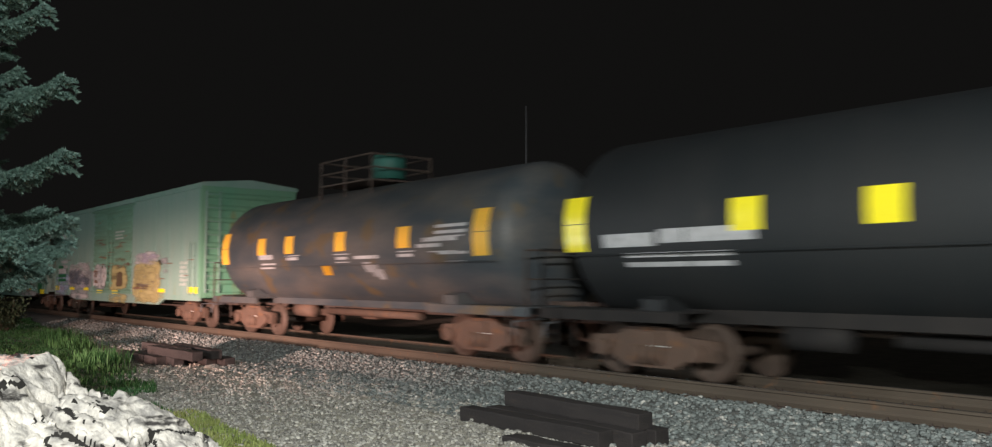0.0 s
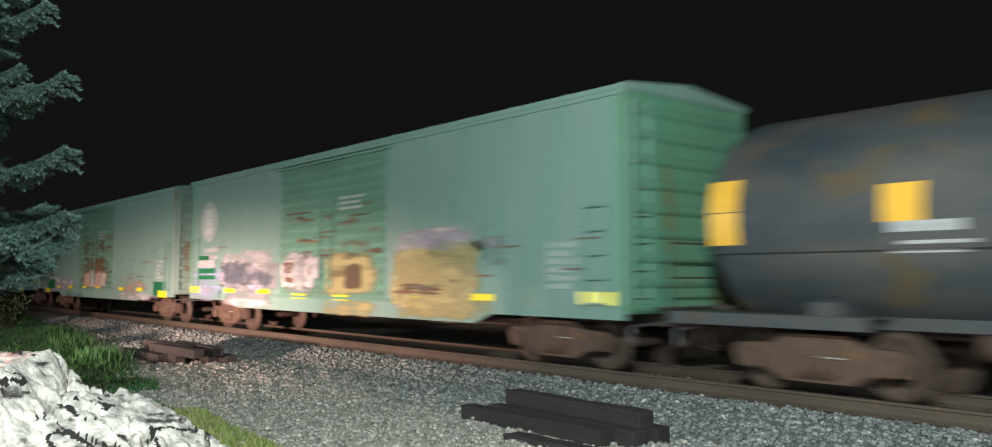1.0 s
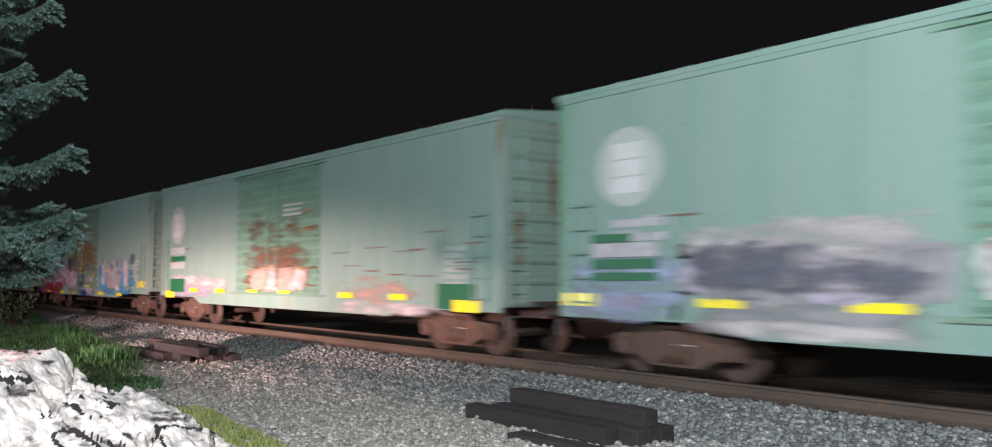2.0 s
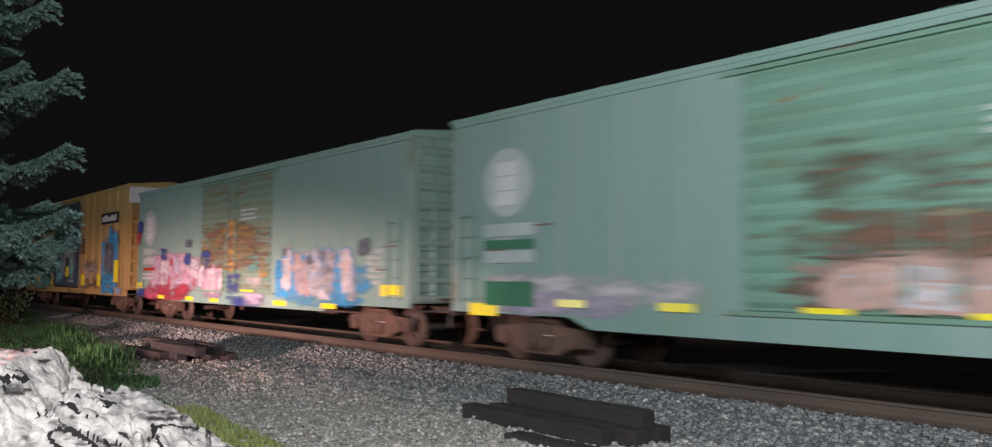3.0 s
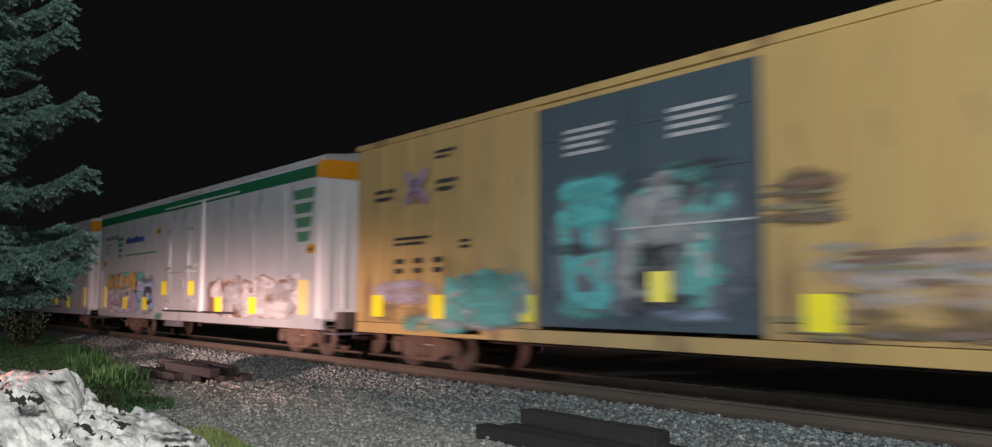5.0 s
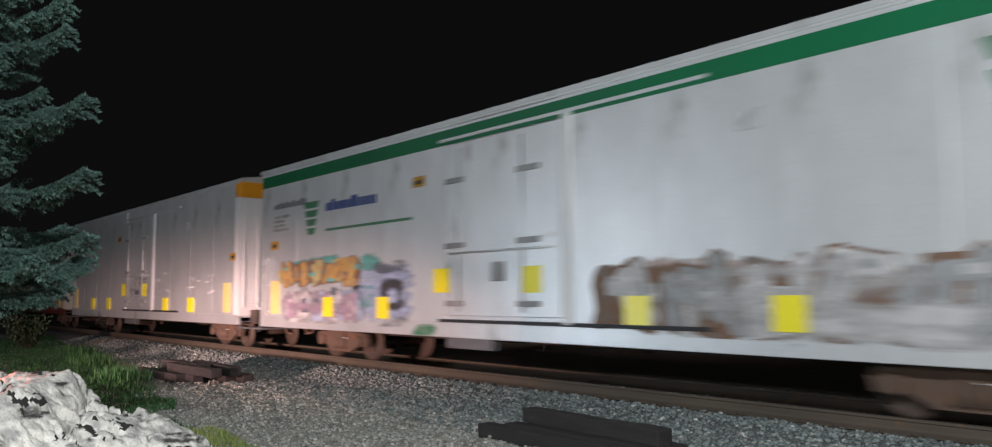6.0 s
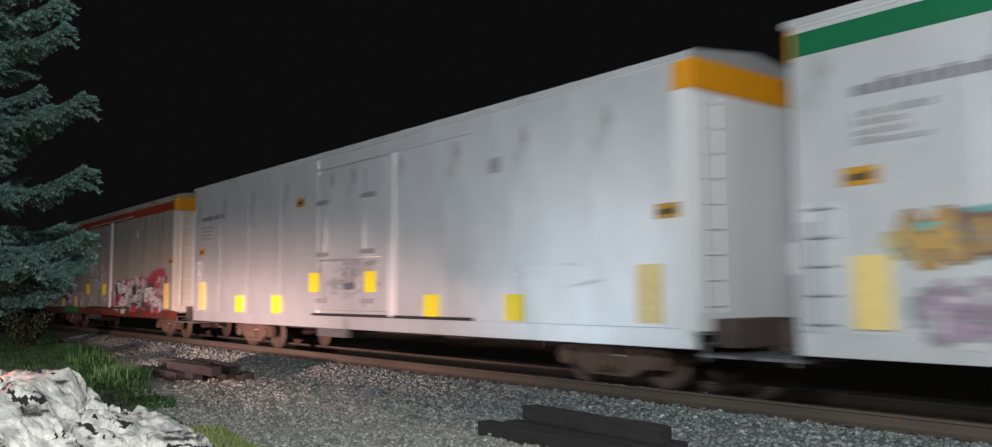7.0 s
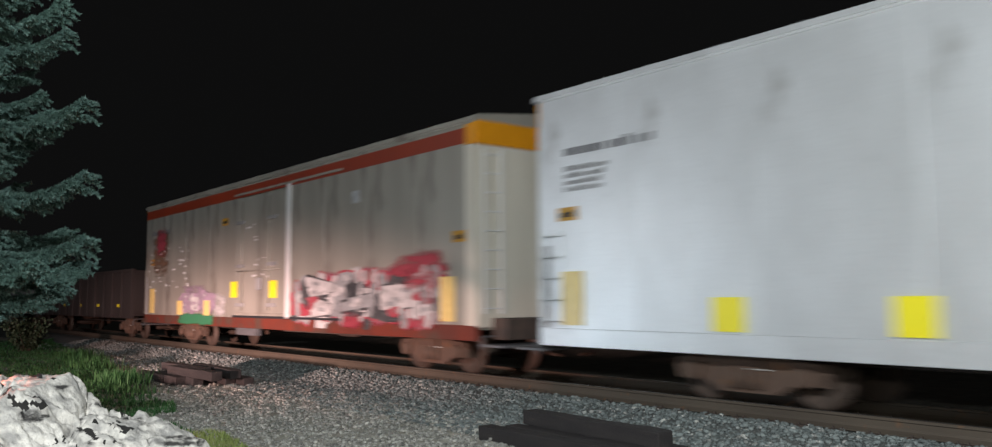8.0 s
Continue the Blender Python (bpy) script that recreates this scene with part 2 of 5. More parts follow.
def mist_material(name, rgb, lo, hi, shift):
    """Sprayed paint or painted haze: thick in the middle of its sheet, patchy and thin towards the edges."""
    m = bpy.data.materials.new(name)
    m.use_nodes = True
    n, link = m.node_tree.nodes, m.node_tree.links.new
    b = n["Principled BSDF"]
    b.inputs["Roughness"].default_value = 0.6
    coord, split = n.new("ShaderNodeTexCoord"), n.new("ShaderNodeSeparateXYZ")
    link(coord.outputs["Generated"], split.inputs["Vector"])
    powers = []
    for axis in ("X", "Z"):
        centred, steep = n.new("ShaderNodeMath"), n.new("ShaderNodeMath")
        centred.operation, steep.operation = "MULTIPLY_ADD", "POWER"
        centred.inputs[1].default_value, centred.inputs[2].default_value = 2.0, -1.0
        steep.inputs[1].default_value = 4.0
        link(split.outputs[axis], centred.inputs[0])
        link(centred.outputs["Value"], steep.inputs[0])
        powers.append(steep.outputs["Value"])
    total, edge = n.new("ShaderNodeMath"), n.new("ShaderNodeMapRange")
    link(powers[0], total.inputs[0])
    link(powers[1], total.inputs[1])
    edge.inputs["From Min"].default_value, edge.inputs["From Max"].default_value = 0.95, 0.05
    link(total.outputs["Value"], edge.inputs["Value"])
    place, cloud = n.new("ShaderNodeMapping"), n.new("ShaderNodeTexNoise")
    place.inputs["Location"].default_value = (shift, shift * 1.7, shift * 0.6)
    place.inputs["Scale"].default_value = (0.5, 1, 2.2)
    link(coord.outputs["Object"], place.inputs["Vector"])
    link(place.outputs["Vector"], cloud.inputs["Vector"])
    cloud.inputs["Scale"].default_value, cloud.inputs["Detail"].default_value = 2.3, 7.0
    fade, alpha = n.new("ShaderNodeMath"), n.new("ShaderNodeMapRange")
    fade.operation = "MULTIPLY_ADD"
    link(edge.outputs["Result"], fade.inputs[0])
    fade.inputs[1].default_value = 0.6
    link(cloud.outputs["Fac"], fade.inputs[2])
    alpha.inputs["From Min"].default_value, alpha.inputs["From Max"].default_value = lo + 0.6, hi + 0.6
    alpha.inputs["To Max"].default_value = 0.96
    link(fade.outputs["Value"], alpha.inputs["Value"])
    link(alpha.outputs["Result"], b.inputs["Alpha"])
    tone, fine = n.new("ShaderNodeMix"), n.new("ShaderNodeTexNoise")
    tone.data_type = "RGBA"
    fine.inputs["Scale"].default_value, fine.inputs["Detail"].default_value = 5.0, 5.0
    link(coord.outputs["Object"], fine.inputs["Vector"])
    link(fine.outputs["Fac"], tone.inputs["Factor"])
    tone.inputs["A"].default_value = (*rgb, 1)
    tone.inputs["B"].default_value = (*(c * 0.6 + 0.05 for c in rgb), 1)
    link(tone.outputs["Result"], b.inputs["Base Color"])
    return m


MISTS = {}


def mist_of(key, thick):
    """The thick or the thin spray of a colour; each is made once."""
    if (key, thick) not in MISTS:
        rgb = tuple(M["g_" + key].node_tree.nodes["Mix"].inputs["A"].default_value)[:3]
        lo, hi = {2: (0.08, 0.40), 1: (0.27, 0.60), 0: (0.40, 0.76)}[thick]
        MISTS[key, thick] = mist_material(key + "_overspray", rgb, lo, hi, 3.7 * len(MISTS))
    return MISTS[key, thick]

# ------------------------------------------------------------------ mesh helpers


def box(bm, x0, x1, y0, y1, z0, z1, bevel=0.0):
    v = [bm.verts.new((x, y, z)) for x in (x0, x1) for y in (y0, y1) for z in (z0, z1)]
    f = [bm.faces.new([v[i] for i in q]) for q in ((0, 1, 3, 2), (4, 6, 7, 5), (0, 4, 5, 1), (2, 3, 7, 6), (0, 2, 6, 4), (1, 5, 7, 3))]
    if bevel:
        edges = list({e for q in f for e in q.edges})
        bmesh.ops.bevel(bm, geom=edges, offset=bevel, segments=2, affect="EDGES", profile=0.5)


def prism(bm, outline, y0, y1, axis="y"):
    """A closed outline of (a, b) pairs drawn out along an axis."""
    place = {"y": lambda a, b, c: (a, c, b), "x": lambda a, b, c: (c, a, b), "z": lambda a, b, c: (a, b, c)}[axis]
    lo, hi = [bm.verts.new(place(a, b, y0)) for a, b in outline], [bm.verts.new(place(a, b, y1)) for a, b in outline]
    n = len(outline)
    fs = [bm.faces.new(lo), bm.faces.new(hi[::-1])] + [bm.faces.new((lo[i], hi[i], hi[(i + 1) % n], lo[(i + 1) % n])) for i in range(n)]
    bmesh.ops.recalc_face_normals(bm, faces=fs)


def tube(bm, a, b, r, n=8, r2=None):
    """A round bar from a to b."""
    a, b = Vector(a), Vector(b)
    q = (b - a).to_track_quat("Z", "Y")
    r2 = r if r2 is None else r2
    lo = [bm.verts.new(a + q @ Vector((r * math.cos(i * math.tau / n), r * math.sin(i * math.tau / n), 0))) for i in range(n)]
    hi = [bm.verts.new(b + q @ Vector((r2 * math.cos(i * math.tau / n), r2 * math.sin(i * math.tau / n), 0))) for i in range(n)]
    bm.faces.new(lo[::-1]), bm.faces.new(hi)
    for i in range(n):
        f = bm.faces.new((lo[i], lo[(i + 1) % n], hi[(i + 1) % n], hi[i]))
        f.smooth = n > 6


def lathe(bm, rings, n=32, axis="x", centre=(0, 0, 0), smooth=True):
    """Rings of (along, radius) turned about an axis."""
    c = Vector(centre)
    made = []
    for s, r in rings:
        ring = []
        for i in range(n):
            u, w = r * math.cos(i * math.tau / n), r * math.sin(i * math.tau / n)
            ring.append(bm.verts.new(c + Vector((s, u, w) if axis == "x" else (u, s, w) if axis == "y" else (u, w, s))))
        made.append(ring)
    fs = []
    for p, q in zip(made, made[1:]):
        for i in range(n):
            f = bm.faces.new((p[i], p[(i + 1) % n], q[(i + 1) % n], q[i]))
            f.smooth = smooth
            fs.append(f)
    fs += [bm.faces.new(made[0]), bm.faces.new(made[-1])]
    bmesh.ops.recalc_face_normals(bm, faces=fs)


def mesh_of(name, bm, *mats):
    me = bpy.data.meshes.new(name)
    bm.to_mesh(me)
    bm.free()
    for m in mats:
        me.materials.append(m)
    return me


def under(ob, parent, at=(0, 0, 0)):
    ob.parent = parent
    ob.location = at
    return ob


def part(name, bm, mat, parent, label="", at=(0, 0, 0)):
    ob = under(new(name, mesh_of(name, bm, *(mat if isinstance(mat, (list, tuple)) else [mat]))), parent, at)
    return tagged(ob, label) if label else ob


def boxes(*dims, bevel=0.0):
    bm = bmesh.new()
    for d in dims:
        box(bm, *d, bevel=bevel)
    return bm


def thing(name, label, category, group="", kind="", at=(0, 0, 0)):
    ob = new(name)
    ob.location = at
    ob.empty_display_size = 0.3
    return tagged(ob, label, category, group, kind)


# ------------------------------------------------------------------ ground and track
RAIL_Y, GAUGE = 10.41, 1.505
TRACK_Y = RAIL_Y + GAUGE / 2


def ground_height(x, y):
    """The lie of the land across the track."""
    bed = -0.225 if 9.75 < y < 13.4 else -0.225 - 0.17 * min(1.0, max(0.0, (9.75 - y) if y < 11 else (y - 13.4)) / 0.9)
    rise = 0.1 * min(1.0, max(0.0, (5.2 - y) / 3.0))
    return bed + rise + 0.025 * noise.noise((x * 0.5, y * 0.7, 0.0)) * (1 if y < 9 else 0.3) + (0.025 * noise.noise((x * 1.6, y * 3.1, 4.0)) + 0.04 * noise.noise((x * 3.3, y * 5.3, 9.0)) + 0.022 * noise.noise((x * 7.0, y * 9.0, 2.0)) if y < 8.2 else 0.0)


def grass_edge(x):
    return 4.12 + max(0.0, -9.0 - x) * 0.135 + 0.25 * noise.noise((x * 0.6, 3.0, 0.0))


def build_ground():
    xs = [-4500, -900, -250] + [-120 + i for i in range(90)] + [-29.9 + i * 0.3 for i in range(46)] + [-16 + i * 0.09 for i in range(156)] + [-1 + i for i in range(24)] + [60, 250, 900, 4500]
    ys = [-4500, -800, -120, -40] + [-20 + i for i in range(21)] + [1.2 + i * 0.25 for i in range(11)] + [4 + i * 0.09 for i in range(56)] + [9.1 + i * 0.25 for i in range(29)] + [16.5, 20, 30, 60, 200, 900, 4500]
    bm = bmesh.new()
    grid = [[bm.verts.new((x, y, ground_height(x, y) if -130 < x < 40 and -25 < y < 40 else -0.4)) for y in ys] for x in xs]
    for i in range(len(xs) - 1):
        for j in range(len(ys) - 1):
            f = bm.faces.new((grid[i][j], grid[i + 1][j], grid[i + 1][j + 1], grid[i][j + 1]))
            f.smooth = True
            f.material_index = 1 if ys[j] > 8.0 and ys[j] < 14 else 0
    ob = new("ground", mesh_of("ground", bm, M["ground"], M["ballast"]))
    tagged(ob, "dirt and fine gravel ground beside the railway", "ground", kind="structure")


def rail_outline():
    half = [(0.0, 0.0), (0.028, -0.002), (0.035, -0.01), (0.036, -0.035), (0.012, -0.048), (0.009, -0.12), (0.02, -0.15), (0.075, -0.19), (0.075, -0.205)]
    return half + [(-a, b) for a, b in half[::-1][:-1]]


def build_track():
    track = thing("railway_track", "straight single railway track on grey stone ballast", "railway track", kind="structure")
    for y in (RAIL_Y, RAIL_Y + GAUGE):
        bm = bmesh.new()
        prism(bm, [(y + a, b) for a, b in rail_outline()], -160, 40, "x")
        part("rail", bm, M["rail"], track, "rust-brown steel rail with polished head")
        part("rail_head", boxes((-160, 40, y - 0.024, y + 0.024, 0.0005, 0.003)), M["rail_top"], track)
    bm = bmesh.new()
    box(bm, -0.11, 0.11, -1.3, 1.3, -0.36, -0.185, 0.012)
    me = mesh_of("sleeper", bm, M["tie"])
    bm = bmesh.new()
    box(bm, -0.09, 0.09, -0.17, 0.17, -0.186, -0.15)
    for sx in (-0.06, 0.06):
        for sy in (-0.1, 0.1):
            box(bm, sx - 0.012, sx + 0.012, sy - 0.012, sy + 0.012, -0.152, -0.125)
    plate = mesh_of("tie_plate", bm, M["dark_steel"])
    for i in range(150):
        x = -72 + i * 0.5
        s = under(new("sleeper", me), track, (x + random.uniform(-0.03, 0.03), TRACK_Y, -0.045 + random.uniform(-0.006, 0.006)))
        if x > -32:
            under(new("tie_plate", plate), s, (0, -GAUGE / 2, 0))
            under(new("tie_plate", plate), s, (0, GAUGE / 2, 0))


def build_stones():
    """Loose stones, thickest on the shoulder of the ballast."""
    base = []
    for k in range(6):
        bm = bmesh.new()
        bmesh.ops.create_icosphere(bm, subdivisions=1, radius=1.0)
        rnd = random.Random(k)
        for v in bm.verts:
            v.co *= rnd.uniform(0.65, 1.1)
        bmesh.ops.triangulate(bm, faces=bm.faces)
        base.append((np.array([v.co[:] for v in bm.verts]), np.array([[v.index for v in f.verts] for f in bm.faces])))
        bm.free()
    rng = np.random.default_rng(5)

    def scatter(name, count, xr, yr, size, mat, label, keep=None, dense=1.0):
        vs, fs, at = [], [], 0
        for _ in range(count):
            x = xr[1] - (xr[1] - xr[0]) * rng.random() ** dense
            y = rng.uniform(*yr)
            if keep and not keep(x, y):
                continue
            v, f = base[rng.integers(6)]
            s = size * (0.5 + 1.3 * rng.random() ** 2.2)
            a = rng.uniform(0, math.tau)
            c, d = math.cos(a), math.sin(a)
            p = v * (s, s * 0.8, s * 0.65)
            p = np.stack((p[:, 0] * c - p[:, 1] * d, p[:, 0] * d + p[:, 1] * c, p[:, 2]), 1)
            vs.append(p + (x, y, ground_height(x, y) + s * rng.uniform(0.1, 0.5)))
            fs.append(f + at)
            at += len(v)
        v, f = np.concatenate(vs), np.concatenate(fs)
        me = bpy.data.meshes.new(name)
        me.vertices.add(len(v)), me.loops.add(len(f) * 3), me.polygons.add(len(f))
        me.vertices.foreach_set("co", v.astype(np.float32).ravel())
        me.loops.foreach_set("vertex_index", f.astype(np.int32).ravel())
        me.polygons.foreach_set("loop_start", np.arange(0, len(f) * 3, 3, dtype=np.int32))
        me.update(calc_edges=True)
        me.materials.append(mat)
        tagged(new(name, me), label, "gravel", kind="stuff")

    scatter("ballast_stones", 40000, (-42, -1.5), (7.2, 10.33), 0.032, M["stone"], "loose blue-grey crushed ballast stones beside the rail", None, 1.5)
    scatter("ballast_stones", 5000, (-22, 0), (10.5, 11.85), 0.032, M["stone"], "crushed ballast stones between the rails", None, 1.4)
    scatter("gravel", 46000, (-24, -3), (3.6, 8.2), 0.024, M["pebble"], "fine grey gravel on trodden dirt", lambda x, y: y > grass_edge(x) - 0.3, 1.35)


def build_ties():
    """Old sleepers lying in two heaps on the ballast."""
    def tie(length, at, turn, lean=0.0, roll=0.0):
        bm = bmesh.new()
        box(bm, -length / 2, length / 2, -0.12, 0.12, 0, 0.19, 0.014)
        bmesh.ops.subdivide_edges(bm, edges=[e for e in bm.edges if abs(e.verts[0].co.x - e.verts[1].co.x) > 1], cuts=14)
        for v in bm.verts:
            v.co += Vector((0.03 * noise.noise((v.co.y * 9, v.co.z * 9, at[0])), 0.016 * noise.noise((v.co.x * 3 + at[0], 1, v.co.z * 3)), 0.016 * noise.noise((v.co.x * 3, v.co.y * 5, at[1]))))
        ob = new("railway_tie", mesh_of("railway_tie", bm, M["tie"]))
        ob.matrix_world = pose(*at, roll, lean, turn)
        tagged(ob, "old creosote-black wooden railway tie lying on ballast", "railway tie", "heaped railway ties")

    tie(2.5, (-7.98, 7.15, -0.385), 1.0)
    tie(2.6, (-7.75, 7.42, -0.385), -0.5)
    tie(2.5, (-7.65, 7.72, -0.385), 0.8)
    tie(2.4, (-7.72, 7.62, -0.2), -1.2, 0.3)
    tie(1.9, (-6.75, 6.62, -0.49), 3.0)
    for x, y, z, a in ((-20.7, 6.45, -0.39, 2), (-20.2, 6.72, -0.39, -1), (-20.3, 7.0, -0.39, -2), (-19.9, 7.27, -0.39, 1), (-19.5, 7.55, -0.39, 0), (-20.5, 6.95, -0.205, 1), (-19.5, 7.3, -0.205, -2), (-19.3, 6.72, -0.21, 2)):
        tie(2.6, (x, y, z), a)


def build_grass():
    rng = np.random.default_rng(9)
    vs, fs = [], []
    def blade(x, y, h):
        z = ground_height(x, y) - 0.02
        a = rng.uniform(0, math.tau)
        w = rng.uniform(0.005, 0.011) * (1 + h)
        lean = rng.uniform(0.1, 0.55) * h
        dx, dy = math.cos(a), math.sin(a)
        n = len(vs)
        vs.extend([(x - dy * w, y + dx * w, z), (x + dy * w, y - dx * w, z), (x + dx * lean * 0.4 - dy * w * .8, y + dy * lean * 0.4 + dx * w * .8, z + h * 0.6),
                   (x + dx * lean * 0.4 + dy * w * .8, y + dy * lean * 0.4 - dx * w * .8, z + h * 0.6), (x + dx * lean, y + dy * lean, z + h)])
        fs.extend([(n, n + 1, n + 3, n + 2), (n + 2, n + 3, n + 4)])
    for _ in range(60000):
        x = -6.5 - 40 * rng.random() ** 1.5
        e = grass_edge(x)
        y = e - rng.random() ** 1.3 * (3.4 if x < -12 else 1.8)
        thick = 0.5 + 0.5 * noise.noise((x * 0.7, y * 0.9, 7.0))
        if rng.random() > 0.25 + thick or -14.6 < x < -12.2 and y > 4.3:
            continue
        blade(x, y, rng.uniform(0.05, 0.11) * (1 + (0.3 * thick if x < -14 else 0.1)))
    for cx, cy, n, h in ((-20.6, 5.6, 420, 0.42), (-18.6, 5.2, 250, 0.2), (-22.3, 5.9, 300, 0.22), (-26.0, 6.3, 500, 0.4), (-30.5, 6.9, 500, 0.4)):
        for _ in range(n):
            blade(cx + rng.normal(0, 0.42), cy + rng.normal(0, 0.25), h * rng.uniform(0.4, 1.05))
    me = bpy.data.meshes.new("grass")
    me.from_pydata(vs, [], fs)
    me.materials.append(M["grass"])
    me.materials.append(M["lit_grass"])
    # blades of the near strip take the painted-lit colour
    me.polygons.foreach_set("material_index", [1 if vs[f[0]][0] > -12.2 else 0 for f in fs])
    tagged(new("grass", me), "rough unmown green grass and weeds beside the gravel", "grass", kind="stuff")


AXIS = radians(50.4)
RIGHT, AHEAD = Vector((math.cos(AXIS), math.sin(AXIS), 0)), Vector((-math.sin(AXIS), math.cos(AXIS), 0))


def build_boulder():
    """A long pale boulder; its ridge falls off towards one end."""
    ridge = [(-5.2, -0.2, 0.25), (-4.7, 0.5, 0.7), (-4.0, 0.9, 1.05), (-3.46, 1.0, 1.1), (-3.29, 1.0, 1.1), (-3.13, 0.97, 1.1), (-3.02, 0.87, 1.1), (-2.88, 0.75, 1.05), (-2.67, 0.72, 1.0), (-2.45, 0.68, 0.95), (-2.18, 0.57, 0.85), (-1.94, 0.43, 0.75), (-1.76, 0.31, 0.6), (-1.6, 0.12, 0.45), (-1.42, -0.12, 0.28), (-1.3, -0.45, 0.12)]
    us, tops, deep = zip(*ridge)
    hollows = [(-3.6, 0.865, 0.36, 0.052, 0.42)]
    bm = bmesh.new()
    nu, na = 300, 200
    rows, deeps = [], []
    for i in range(nu + 1):
        deeps.append([])
        u = us[0] + (us[-1] - us[0]) * i / nu
        top, w = float(np.interp(u, us, tops)), float(np.interp(u, us, deep))
        row = []
        for j in range(na + 1):
            a = math.pi * j / na
            c, s = math.cos(a), math.sin(a)
            d = -w * math.copysign(abs(c) ** 0.7, c) * (1.0 if c > 0 else 0.35)
            z = -0.5 + (top + 0.5) * s ** 0.6
            p = Vector((u, d, z))
            n1 = noise.noise(p * 1.1 + Vector((3, 1, 7)))
            bend = Vector((noise.noise(p * 2.3), noise.noise(p * 2.3 + Vector((5, 0, 0))), noise.noise(p * 2.3 + Vector((0, 5, 0))))) * 0.22
            q = Vector((p.x * 1.3 - p.z * 0.5, p.y * 1.6, p.z * 3.4 + p.x * 1.5)) + bend
            far1, near1 = noise.voronoi(q)
            q2 = q * 2.7 + Vector((9, 9, 9))
            far2, near2 = noise.voronoi(q2)
            step = 0.035 * noise.noise(near1[0] * 5.3) + 0.022 * noise.noise(near2[0] * 5.3)
            step += 0.08 * (q - near1[0]).dot(noise.noise_vector(near1[0] * 7.1)) + 0.035 * (q2 - near2[0]).dot(noise.noise_vector(near2[0] * 7.1))
            broken = max(0.0, min(1.0, 0.5 + 2.2 * noise.noise(p * 1.9 + Vector((2, 8, 1)))))
            crack = broken * ((min(0.09, far1[1] - far1[0]) - 0.09) * 1.5 + (min(0.1, far2[1] - far2[0]) - 0.1) * 0.45)
            fine = noise.fractal(p * 8.0, 0.9, 2.1, 5)
            hollow = sum(a * math.exp(-((u - hu) / hw) ** 4 - ((z - hz - 0.1 * (u - hu)) / hh) ** 4) for hu, hz, hw, hh, a in hollows) if d < 0.1 else 0.0
            push = 0.04 * n1 - 0.01 + step + 1.5 * crack + 0.03 * fine
            out = Vector((0.25, -c, s)).normalized()
            p += out * push * (1 - min(1.0, 2.0 * hollow))
            p.y += hollow
            # hollow and slits take the near-black material: their shade is painted
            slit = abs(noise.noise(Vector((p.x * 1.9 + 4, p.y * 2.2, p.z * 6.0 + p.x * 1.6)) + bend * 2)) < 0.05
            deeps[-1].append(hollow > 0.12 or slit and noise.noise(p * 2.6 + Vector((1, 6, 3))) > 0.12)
            row.append(bm.verts.new(RIGHT * p.x + AHEAD * (5.95 + p.y) + Vector((0, 0, p.z))))
        rows.append(row)
    for i in range(nu):
        for j in range(na):
            f = bm.faces.new((rows[i][j], rows[i + 1][j], rows[i + 1][j + 1], rows[i][j + 1]))
            f.smooth = True
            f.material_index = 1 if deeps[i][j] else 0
    bm.faces.new([r[0] for r in rows] + [r[-1] for r in rows[::-1]])
    bmesh.ops.recalc_face_normals(bm, faces=bm.faces)
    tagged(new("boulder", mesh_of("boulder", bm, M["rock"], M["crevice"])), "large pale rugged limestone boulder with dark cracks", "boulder")


